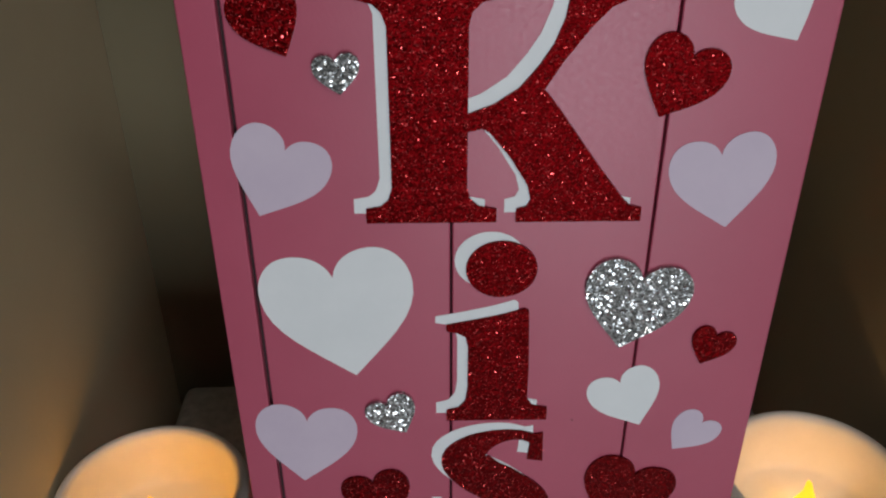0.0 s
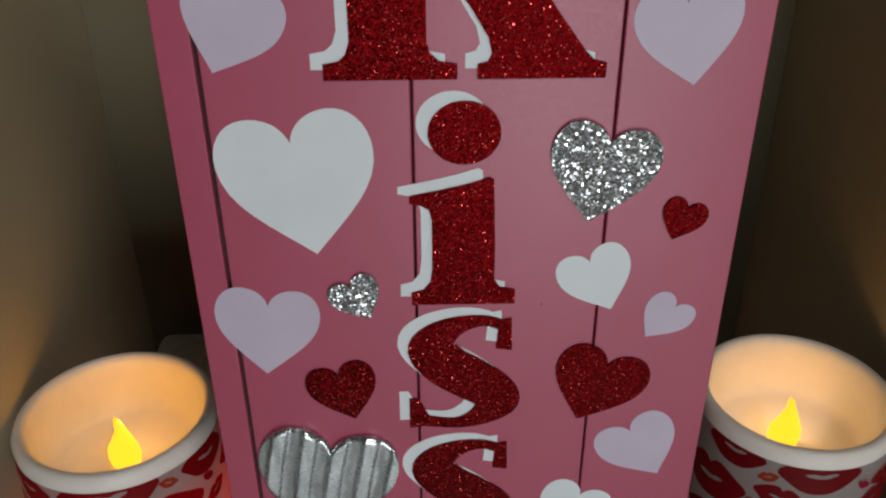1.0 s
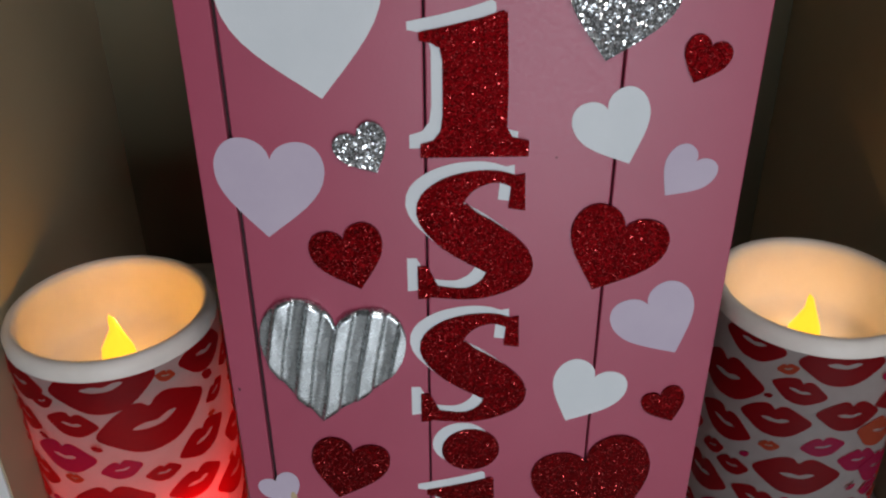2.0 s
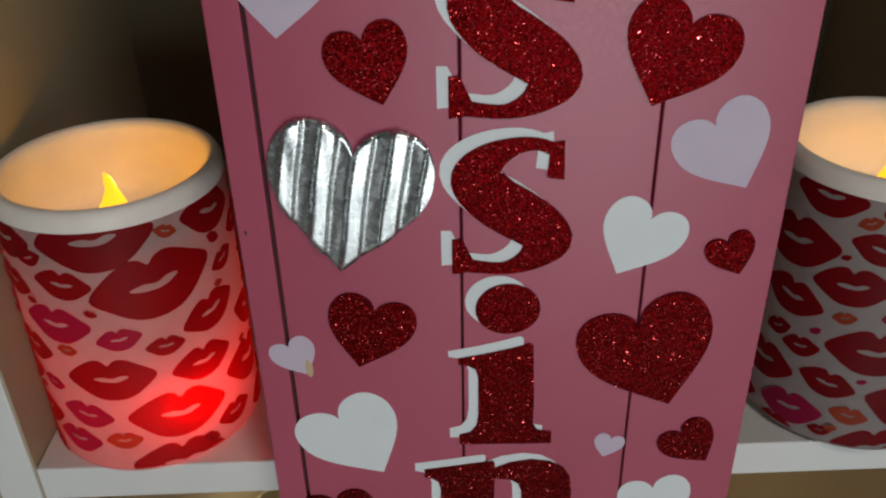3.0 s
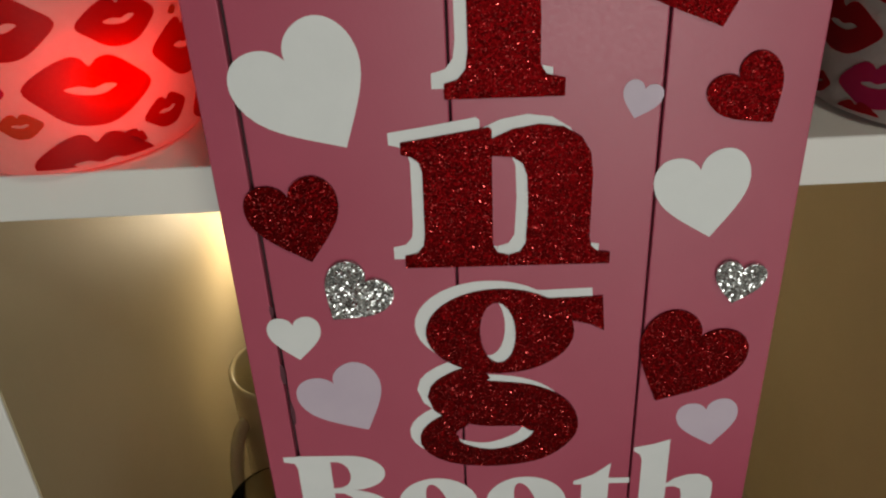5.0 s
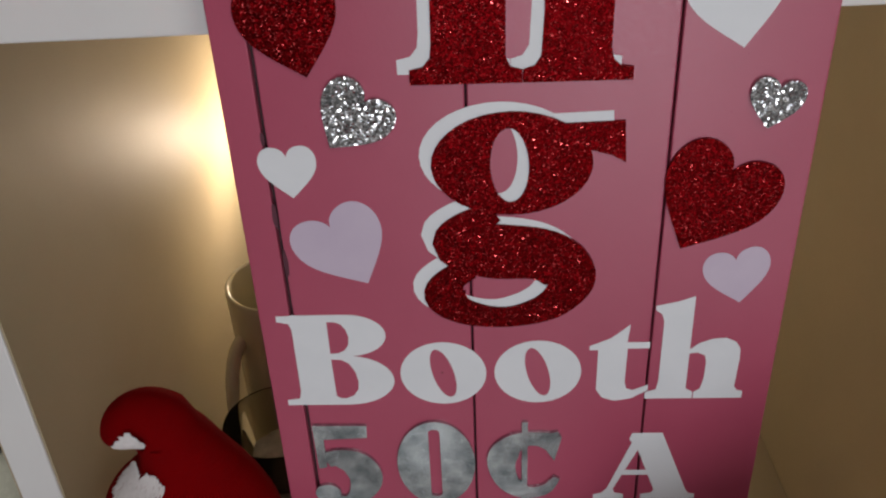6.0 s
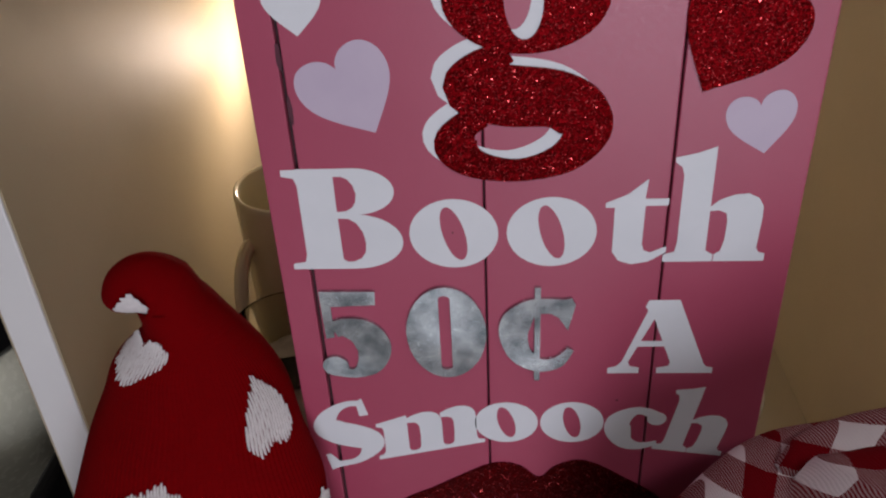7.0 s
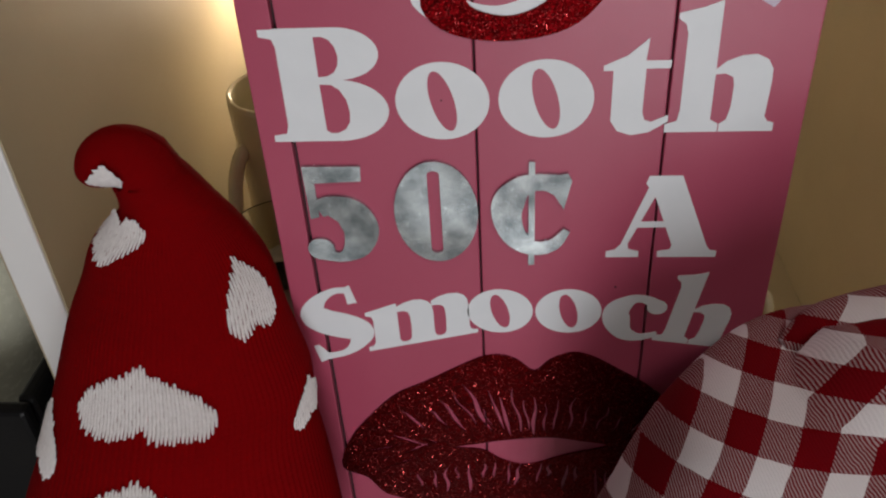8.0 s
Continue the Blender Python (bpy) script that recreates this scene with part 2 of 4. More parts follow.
def turned(profile, cx=0.0, cy=0.0, n=48, closed=False):
    """A lathe: (radius, height) pairs turned about an upright axis."""
    bm = bmesh.new()
    rings = []
    for r, z in profile:
        if r < 1e-6:
            rings.append([bm.verts.new((cx, cy, z))])
        else:
            rings.append([bm.verts.new((cx + r * math.sin(2 * math.pi * k / n), cy - r * math.cos(2 * math.pi * k / n), z)) for k in range(n)])
    pairs = list(zip(rings, rings[1:])) + ([(rings[-1], rings[0])] if closed else [])
    for a, b in pairs:
        for k in range(n):
            q = [a[k % len(a)], a[(k + 1) % len(a)], b[(k + 1) % len(b)], b[k % len(b)]]
            q = list(dict.fromkeys(q))
            if len(q) > 2:
                bm.faces.new(q)
    bmesh.ops.recalc_face_normals(bm, faces=bm.faces[:])
    return smooth_faces(bm)


def tube(points, radii, n=10, caps=True):
    """A round bar along a polyline."""
    bm = bmesh.new()
    rings = []
    for k, p in enumerate(points):
        a, b = Vector(points[max(0, k - 1)]), Vector(points[min(len(points) - 1, k + 1)])
        d = (b - a).normalized()
        side = d.cross(Vector((0.13, 0.2, 0.97))).normalized()
        up = side.cross(d)
        r = radii[k] if isinstance(radii, (list, tuple)) else radii
        rings.append([bm.verts.new(Vector(p) + r * (math.cos(2 * math.pi * j / n) * side + math.sin(2 * math.pi * j / n) * up)) for j in range(n)])
    for a, b in zip(rings, rings[1:]):
        for j in range(n):
            bm.faces.new((a[j], a[(j + 1) % n], b[(j + 1) % n], b[j]))
    if caps:
        bm.faces.new(rings[0][::-1])
        bm.faces.new(rings[-1])
    bmesh.ops.recalc_face_normals(bm, faces=bm.faces[:])
    return smooth_faces(bm)


# ---- flat shapes, in millimetres ----


def rect(x0, z0, x1, z1):
    return [(x0, z0), (x1, z0), (x1, z1), (x0, z1)]


def oval(cx, cz, rx, rz, lean=0.0, n=36):
    c, s = math.cos(radians(lean)), math.sin(radians(lean))
    out = []
    for k in range(n):
        a = 2 * math.pi * k / n
        x, z = rx * math.cos(a), rz * math.sin(a)
        out.append((cx + c * x - s * z, cz + s * x + c * z))
    return out


def spline(points, closed=False, steps=5):
    """Catmull-Rom through the points; works for points of any length."""
    pts = [np.array(p, float) for p in points]
    n = len(pts)
    out = []
    for k in range(n if closed else n - 1):
        if closed:
            p0, p1, p2, p3 = pts[k - 1], pts[k], pts[(k + 1) % n], pts[(k + 2) % n]
        else:
            p0, p1, p2, p3 = pts[max(k - 1, 0)], pts[k], pts[k + 1], pts[min(k + 2, n - 1)]
        for j in range(steps):
            u = j / steps
            out.append(0.5 * (2 * p1 + (p2 - p0) * u + (2 * p0 - 5 * p1 + 4 * p2 - p3) * u * u + (3 * p1 - p0 - 3 * p2 + p3) * u ** 3))
    if not closed:
        out.append(pts[-1])
    return out


def rounded(*points):
    return [tuple(p) for p in spline(points, closed=True, steps=4)]


def stroke(*points):
    """A pen stroke of changing width: (x, z, width) along its middle. Gives a row of four-sided pieces."""
    pts = spline(points, steps=5)
    left, right = [], []
    for k, p in enumerate(pts):
        d = pts[min(k + 1, len(pts) - 1)][:2] - pts[max(k - 1, 0)][:2]
        d = d / (np.hypot(*d) + 1e-9)
        off = np.array([-d[1], d[0]]) * p[2] / 2
        left.append(tuple(p[:2] + off))
        right.append(tuple(p[:2] - off))
    pieces = []
    for k in range(len(pts) - 1):
        four = [left[k], left[k + 1], right[k + 1], right[k]]
        pieces.append([four[j] for j in geometry.convex_hull_2d([Vector(p) for p in four])])
    return pieces


def moved(shape, dx=0.0, dz=0.0, scale=1.0, lean=0.0):
    c, s = math.cos(radians(lean)) * scale, math.sin(radians(lean)) * scale
    return tuple([[(dx + c * x - s * z, dz + s * x + c * z) for x, z in poly] for poly in side] for side in shape)


def bent(shape, a, b, dx, c, d, dz):
    """A glyph slanted and stretched along the arc of its line."""
    return tuple([[(dx + a * x + b * z, dz + c * x + d * z) for x, z in poly] for poly in side] for side in shape)


def plate(shape, thick, front=0.0, wrap=None):
    """The union of shape[0] less shape[1] as a plate whose face stands `thick` mm in front of the board's face. wrap bends it."""
    verts, faces, sign_of = [], [], []
    for side, polys in enumerate(shape):
        for poly in polys:
            area = sum(a[0] * b[1] - b[0] * a[1] for a, b in zip(poly, poly[1:] + poly[:1]))
            if abs(area) < 1e-4:
                continue
            if area < 0:
                poly = poly[::-1]
            faces.append(list(range(len(verts), len(verts) + len(poly))))
            verts += [Vector(p) for p in poly]
            sign_of.append(side)
    ribs = []
    if wrap:
        xs, zs = [v.x for v in verts if abs(v.x) < 59], [v.y for v in verts]
        for k in range(int((max(xs) - min(xs)) / 1.5) + 1):
            a = min(xs) + 1.5 * k + 0.37
            ribs.append((len(verts), len(verts) + 1))
            verts += [Vector((a, min(zs) - 1)), Vector((a, max(zs) + 1))]
    flat, _, tris, _, _, origin = geometry.delaunay_2d_cdt(verts, ribs, faces, 0, 1e-4)
    keep = [t for t, o in zip(tris, origin) if any(sign_of[k] == 0 for k in o) and not any(sign_of[k] == 1 for k in o)]
    count = {}
    for t in keep:
        for a, b in zip(t, t[1:] + t[:1]):
            count[(a, b)] = 1
    bm = bmesh.new()
    place = wrap or (lambda x, z, d: (x / 1000, -(front + d) / 1000, z / 1000))
    top, bottom = {}, {}

    def vert(store, k, d):
        if k not in store:
            store[k] = bm.verts.new(place(flat[k][0], flat[k][1], d))
        return store[k]

    for t in keep:
        bm.faces.new([vert(top, k, thick) for k in t])
    for a, b in count:
        if (b, a) not in count:
            bm.faces.new((vert(top, b, thick), vert(top, a, thick), vert(bottom, a, 0.0), vert(bottom, b, 0.0)))
    return bm


def heart_outline(steps=8):
    def bez(a, b, c, d):
        out = []
        for k in range(steps):
            u = k / steps
            out.append(tuple((1 - u) ** 3 * p + 3 * u * (1 - u) ** 2 * q + 3 * u * u * (1 - u) * r + u ** 3 * s for p, q, r, s in zip(a, b, c, d)))
        return out
    half = bez((0, .645), (.06, .83), (.28, .92), (.52, .92)) + bez((.52, .92), (.80, .92), (1, .74), (1, .5)) + bez((1, .5), (1, .12), (.53, -.13), (0, -.5))
    return half + [(0, -.5)] + [(-x, z) for x, z in half[:0:-1]]


HEART = heart_outline()


def heart_shape(x, z, lean, size, tall):
    return moved(([[(a, b * 1.4 * tall / size) for a, b in HEART]], []), x, z, size / 2, lean)

# ---- the setting: room, bookcase bay, ledge ----
BASE = -0.13
FRONT, BACK, UPPER_BACK = 0.028, 0.43, 0.286
LEFT, RIGHT, BOARD = -0.2215, 0.236, 0.0195
SHELF_TOP, SHELF_LOW = 0.3675, 0.3478

structure("floor", box(-2.2, -2.6, -0.84, 2.2, 0.6, -0.80), PALE_FLOOR)
structure("ceiling", box(-2.2, -2.6, 1.95, 2.2, 0.6, 2.0), WALL_PAINT)
structure("wall_back", box(-2.2, 0.5, -0.80, 2.2, 0.6, 1.95), WALL_PAINT)
structure("wall_left", box(-2.3, -2.6, -0.80, -2.2, 0.5, 1.95), WALL_PAINT)
structure("wall_right", box(2.2, -2.6, -0.80, 2.3, 0.5, 1.95), WALL_PAINT)

for part_of_wall in ((-2.2, -0.80, 0.02, 1.95), (0.82, -0.80, 2.2, 1.95), (0.02, 0.95, 0.82, 1.95)):
    structure("wall_front", box(part_of_wall[0], -2.7, part_of_wall[1], part_of_wall[2], -2.6, part_of_wall[3]), WALL_PAINT)
window = tagged(new("window_1"), kind="structure")
for x0, z0, x1, z1 in ((0.02, -0.799, 0.82, -0.76), (0.02, 0.91, 0.82, 0.95), (0.02, -0.759, 0.06, 0.909), (0.78, -0.759, 0.82, 0.909), (0.405, -0.759, 0.435, 0.909)):
    part("window_frame", box(x0, -2.68, z0, x1, -2.62, z1, 0.004), LAMINATE, window)

ceiling_light = thing("ceiling_light", (0.55, -1.15, 1.95), "round frosted ceiling lamp, switched on", "ceiling light")
part("canopy", turned([(0.0, 0.0), (0.25, 0.0), (0.25, -0.03), (0.235, -0.035), (0.0, -0.035)]), LAMINATE, ceiling_light)
part("diffuser", turned([(0.235, -0.035), (0.22, -0.05), (0.12, -0.06), (0.0, -0.062)]), CEILING_GLASS, ceiling_light)

bookcase = thing("bookcase", (0, 0, 0), "white bookcase with cream inner panels and deep bays", "bookcase")
for name, a, b in (("side_panel", LEFT - BOARD, LEFT), ("side_panel", RIGHT, RIGHT + BOARD), ("side_panel", -0.70, -0.68), ("side_panel", 0.70, 0.72)):
    panel = part(name, box(a, FRONT, BASE, b, BACK, 0.90, 0.0008), LAMINATE, bookcase)
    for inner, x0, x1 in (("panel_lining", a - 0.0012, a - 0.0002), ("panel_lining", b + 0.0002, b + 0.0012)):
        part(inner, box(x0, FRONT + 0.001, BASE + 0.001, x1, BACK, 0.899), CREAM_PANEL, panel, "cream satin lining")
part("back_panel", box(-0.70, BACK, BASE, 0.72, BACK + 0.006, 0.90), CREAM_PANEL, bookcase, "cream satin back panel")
part("upper_back_panel", box(LEFT + 0.0015, UPPER_BACK, SHELF_TOP + 0.0005, RIGHT - 0.0015, UPPER_BACK + 0.006, 0.899), SHADED_PANEL, bookcase, "cream back panel, darkened in colour for shade")
# unseen top, set low to keep ceiling light off the upper bay
part("shading_top_board", box(-0.70, FRONT, 0.9005, 0.72, BACK, 0.92, 0.0008), LAMINATE, bookcase)
part("shelf", box(LEFT + 0.0015, FRONT, SHELF_LOW, RIGHT - 0.0015, BACK - 0.0005, SHELF_TOP, 0.0009), LAMINATE, bookcase)
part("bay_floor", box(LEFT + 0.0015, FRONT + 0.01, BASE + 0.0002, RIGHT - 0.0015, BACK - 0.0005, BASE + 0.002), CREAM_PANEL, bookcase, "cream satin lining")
part("plinth_board", box(-0.72, -0.40, BASE - 0.03, 0.74, BACK + 0.006, BASE - 0.0005, 0.002), LAMINATE, bookcase)
part("cabinet", box(-0.72, -0.38, -0.80, 0.74, BACK + 0.006, BASE - 0.031, 0.002), LAMINATE, bookcase)

pivot = pose(0, FRONT, SHELF_TOP)
bookcase.matrix_world = pivot @ pose(0, 0, 0, 0, -0.45, 1.28) @ pivot.inverted()

# ---- the sign ----
sign = thing("sign", (0, 0, BASE), "tall pink wooden plank sign with glitter letters and hearts", "sign")
up = Matrix.Translation((0, 0, -BASE))


def on_sign(name, bm, mat, label=""):
    bm.transform(up)
    return part(name, bm, mat, sign, label)


TOP = 0.822
on_sign("backing_board", box(-0.099, 0.0035, BASE + 0.001, 0.099, 0.0185, TOP - 0.001), GROOVE, "dark backing board")
for a, b in ((-0.100, -0.0880), (-0.0864, -0.0180), (-0.0172, 0.0510), (0.0518, 0.100)):
    on_sign("plank", box(a, 0.0, BASE, b, 0.019, TOP, 0.0005), PINK)
on_sign("batten", box(-0.085, 0.0195, 0.62, 0.085, 0.0265, 0.66, 0.001), GROOVE)

# glyphs, drawn in millimetres about their own foot
SERIF_I = [(-19, 46), (-8, 48.2), (2, 50.6), (9.5, 53), (11, 52), (12, 26), (12, 11), (14, 7.5), (20, 6), (20, 0), (-19, 0), (-19, 5.2), (-14.5, 6.5), (-11.8, 10), (-11, 16), (-11, 36), (-12, 40.5), (-15, 42.3), (-19, 43.2)]
GLYPH_I = ([SERIF_I, oval(0.5, 69.8, 12.6, 11.6)], [])
GLYPH_S = (stroke((17, 50, 5), (9, 53, 4.6), (0, 51.5, 7.5), (-7.5, 46.5, 13), (-10.7, 39.5, 18), (-5, 31.5, 19.5), (3, 25.5, 20), (11.3, 19, 18.5), (13.6, 13, 17.5), (8, 6, 10), (0, 2.4, 5.5), (-8, 2.6, 5), (-16, 4, 6))
           + [[(13, 40), (19, 39), (18.5, 54), (14, 53)], [(-19.5, 0), (-15, 0.5), (-12, 6), (-16, 15), (-19.5, 15)]], [])
GLYPH_K = ([rect(-37, 0, -12, 80),
            [(-46, 0), (-2, 0), (-2, 5), (-8, 6.2), (-11, 9), (-12, 13), (-37, 13), (-38.5, 8.5), (-41, 6.3), (-46, 5.4)],
            [(-46, 81), (-2, 81), (-2, 76.5), (-8, 75), (-11, 72), (-12, 68), (-37, 68), (-38.5, 72), (-41, 74.5), (-46, 76)],
            [(-13, 39), (-4, 42.5), (4, 48), (10, 55.5), (14, 62), (17, 70), (18, 76), (6, 77), (6, 81), (49, 81), (49, 77), (38, 76.6), (31, 73.5), (25, 67), (17, 56), (12, 47.5), (0, 36), (-13, 33)],
            [(-13, 38.5), (0, 42), (12, 47.5), (17, 41), (31, 21), (40, 9), (43, 6), (47, 5), (47, 0), (4.6, 0), (4.6, 5), (8, 6), (9.3, 8.5), (8, 14), (2, 24), (-5, 33), (-9, 35.3), (-13, 35.8)]], [])
N_STEM = [(-34.5, 49.3), (-20, 51.5), (-5, 54), (-3.8, 53), (-4, 9), (-2.5, 5.5), (1.4, 4.4), (1.4, 0), (-35.5, 0), (-35.5, 5), (-31, 6), (-28.6, 9), (-28, 14), (-27.6, 38), (-28.6, 42), (-31, 44), (-34.5, 45)]
N_ARCH = [(-4.4, 49.5), (3, 53), (12, 54.6), (20, 53.4), (26, 49.5), (29.2, 44), (30.2, 36), (30, 11), (31, 7), (33, 5.2), (37.5, 4.4), (37.5, 0), (1.6, 0), (1.6, 4.4), (5.5, 5.6), (7.6, 9), (8.4, 24), (8, 36), (6.5, 40.5), (3, 43), (-4.4, 43.8)]
GLYPH_N = ([N_STEM, N_ARCH], [])
GLYPH_M = ([N_STEM, N_ARCH, [(x + 33.5, z) for x, z in N_ARCH]], [])
GLYPH_G = ([oval(-2, 68.5, 28, 19.6), [(10, 83), (16, 83.4), (36, 84), (37.2, 68.5), (32, 71.5), (25, 73.5), (18, 70)]]
           + stroke((-8, 50, 8), (-18, 44, 13), (-21, 37, 20), (-9, 33.6, 23), (8, 32, 21.5), (17, 26.5, 21), (20, 19, 17), (12, 9, 12.5), (-4, 4.2, 9), (-20, 7, 11.5), (-27, 14.5, 16), (-24, 22, 11), (-17, 26, 8)),
           [oval(-2.7, 68, 6.7, 14.2, 2)])
OPEN_O = ([oval(0, 0, 17.2, 15.6)], [oval(0, 0, 4.3, 12.4, 14)])
GLYPH_H = ([[(-18, 43.5), (-18, 45.4), (-10, 47.2), (-3.6, 49.6), (-3.2, 5), (-0.3, 3.2), (-0.3, 0), (-19.2, 0), (-19.2, 3.3), (-15, 4.6), (-14.3, 9), (-14.4, 38), (-15.4, 41.5)],
            [(-4, 24), (0, 27.6), (5, 29.6), (10, 30), (14, 28), (16, 24.5), (16.3, 20), (15.8, 6), (17, 4), (19.4, 3.3), (19.4, 0), (0.1, 0), (0.1, 3.2), (2.4, 4.8), (3.4, 10), (3.5, 18), (2.8, 21.5), (0, 23), (-4, 22.6)]], [])

KISS = ((GLYPH_K, 0, 700), (GLYPH_I, 0, 611), (bent(GLYPH_S, 1.06, 0, -0.4, 0, 1.0, 0), 0, 550), (bent(GLYPH_S, 1.05, 0, -0.3, 0, 1.0, 0), 0, 487), (GLYPH_I, 0, 400.5), (GLYPH_N, 0, 336.3), (GLYPH_G, 0, 238))
for glyph, x, z in KISS:
    on_sign("letter_shadow", plate(moved(glyph, x - 4.3, z + 3.5), 0.15), WHITE, "white drop shadow")
for glyph, x, z in KISS:
    on_sign("letter", plate(moved(glyph, x - 0.3, z), 0.8), RED_GLITTER, "red glitter letter")

LETTER_B = ([rect(-88, 199, -73, 244), [(-94, 199), (-80, 199), (-80, 208), (-88, 206), (-89, 202.4), (-94, 201.6)], [(-93.5, 243.6), (-80, 244), (-80, 234), (-88, 237), (-89, 240), (-93.5, 241)],
             rect(-82, 223, -67, 244), oval(-66.6, 234, 15.2, 10), rect(-82, 199, -70, 225), oval(-68.6, 211.6, 19.2, 12.6)],
            [[(-74, 240.6), (-71, 240.6), (-68.6, 239.4), (-66.8, 236.8), (-66, 233), (-66.5, 229.6), (-68, 227), (-70.6, 225.5), (-74, 225.2)], [(-74, 222.4), (-70, 222.2), (-67, 220.2), (-64.8, 216), (-64, 211.2), (-64.4, 207), (-66.4, 203.8), (-69.6, 202.3), (-72, 202.4), (-73.6, 203.6)]])
LETTER_T = ([[(28, 225.4), (28, 227.4), (36, 231), (43.2, 237.4), (42.5, 229), (51.4, 229), (51.2, 226), (42.8, 226), (42.6, 209), (43.5, 206), (46, 205), (52, 207.8), (52, 205), (45.5, 200.8), (39, 199.6), (34, 201.4), (31.4, 205.5), (31.4, 225.4)]], [])
for name_of, shape in (("B", LETTER_B), ("o", moved(OPEN_O, -29.6, 214.6)), ("o", moved(OPEN_O, 8, 214.8)), ("t", LETTER_T), ("h", moved(GLYPH_H, 70.2, 200.6))):
    on_sign("letter", plate(shape, 0.2), WHITE, "white printed letter " + name_of)
LETTER_A = ([[(47.6, 182), (60, 182), (72.6, 149), (74, 147), (76.6, 146.6), (76.6, 143.7), (53.4, 143.7), (53.4, 146.6), (58, 147.4), (58.8, 149.5), (50, 174), (46.5, 178.5)],
             [(47.6, 182), (51.5, 175), (41.3, 150), (42, 147.6), (46, 146.6), (46, 143.7), (33, 143.7), (33, 146.6), (36.4, 147.4), (38.6, 150), (47.8, 177)], rect(42.5, 158.2, 56.5, 161)], [])
on_sign("letter", plate(LETTER_A, 0.2), WHITE, "white printed letter A")

SMOOCH = (bent(GLYPH_S, 0.66, -0.14, -78.6, 0.25, 0.65, 89.6), bent(GLYPH_M, 0.46, -0.01, -52.3, 0.108, 0.45, 95.4), moved(([oval(0, 0, 14, 12)], [oval(0, 0, 3.6, 9.4, 14)]), -10, 115),
          moved(([oval(0, 0, 14, 12)], [oval(0, 0, 3.6, 9.4, 12)]), 19, 115),
          (stroke((56.5, 117, 7), (52, 121, 4.4), (46, 121.6, 4.6), (39.8, 116, 10.5), (39.6, 109.6, 11.4), (43, 103, 7.6), (49.5, 100.6, 4), (57, 102.6, 2.4)) + [oval(56, 117.2, 4.2, 3.8)], []),
          bent(GLYPH_H, 0.80, 0.154, 70.5, -0.115, 0.777, 96.7))
for name_of, shape in zip("Smooch", SMOOCH):
    on_sign("letter", plate(shape, 0.2), WHITE, "white printed letter " + name_of)

FIVE = ([[(-85.5, 188.6), (-62.6, 188.4), (-63, 181.8), (-81.4, 181), (-81.4, 172), (-81.4, 165.2), (-85.0, 164.4)]] + stroke((-81.5, 168.6, 7.4), (-77, 170.2, 9.4), (-69, 167, 14), (-65.2, 159, 14.6), (-68, 150, 11), (-75, 145.2, 4.6), (-83, 148, 8)) + [oval(-82.6, 149.4, 5.6, 5.2)], [])
ZERO = ([oval(-34.5, 166.6, 16.6, 23.6)], [rect(-37.2, 149, -32.4, 184.4), oval(-34.8, 184.4, 2.4, 1.6), oval(-34.8, 149, 2.4, 1.6)])
CENT = (stroke((14.5, 178.5, 10), (8, 180.4, 7.4), (0, 179.2, 8.6), (-5.4, 172.6, 12.5), (-6.6, 164.4, 11.6), (-3.4, 154.8, 9.6), (4, 149.4, 7), (12, 151.2, 5.6), (17, 158, 3)) + [[(10, 182.6), (16.6, 184.4), (18.4, 181), (15.6, 168), (12, 174)], rect(1.9, 141, 4.3, 189.6)], [])
for name_of, shape in (("5", FIVE), ("0", ZERO), ("cent sign", CENT)):
    on_sign("digit", plate(shape, 1.6), GALVANISED, "galvanised metal " + name_of)


def red_heart(x, z, lean, size, tall):
    on_sign("heart", plate(heart_shape(x, z, lean, size, tall), 0.9), RED_GLITTER, "red glitter heart")


def silver_heart(x, z, lean, size, tall):
    on_sign("heart", plate(heart_shape(x, z, lean, size, tall), 1.6), SILVER_GLITTER, "silver glitter heart")


def white_heart(x, z, lean, size, tall):
    on_sign("heart", plate(heart_shape(x, z, lean, size, tall), 0.18), WHITE, "white printed heart")


def lavender_heart(x, z, lean, size, tall):
    on_sign("heart", plate(heart_shape(x, z, lean, size, tall), 0.18), LAVENDER, "pale lavender printed heart")


red_heart(-71.3, 766.2, 23, 21.7, 23.4)
silver_heart(-52.8, 751.1, 6, 14.8, 13.2)
lavender_heart(-77.7, 713.4, -24, 33.5, 32.8)
red_heart(52.1, 746.5, -23, 27.6, 26.6)
white_heart(83.3, 769.7, 33, 24.4, 24.9)
lavender_heart(74.1, 708.7, 11, 35.3, 34.5)
white_heart(-56.0, 652.9, 8, 55.4, 55.3)
silver_heart(47.1, 659.4, -11, 39.0, 37.5)
red_heart(78.1, 643.5, -20, 16.9, 16.6)
white_heart(52.6, 616.5, 24, 28.2, 28.8)
lavender_heart(75.8, 600.0, -36, 20.5, 21.0)
lavender_heart(-75.9, 592.9, -6, 40.0, 40.1)
silver_heart(-38.2, 611.7, 27, 19.9, 19.2)
red_heart(-46.1, 565.0, 15, 28.5, 28.4)
red_heart(51.9, 565.2, -21, 39.0, 36.2)
lavender_heart(78.4, 531.7, 30, 34.4, 34.5)
white_heart(45.8, 495.8, -25, 32.3, 32.0)
red_heart(84.7, 490.8, 24, 18.7, 18.4)
red_heart(-55.9, 454.9, -16, 34.9, 34.3)
red_heart(60.8, 438.9, 21, 54.0, 53.5)
white_heart(-60.1, 397.8, 29, 45.0, 43.9)
lavender_heart(43.7, 396.0, -16, 13.2, 12.9)
red_heart(81.9, 395.8, 38, 24.7, 24.6)
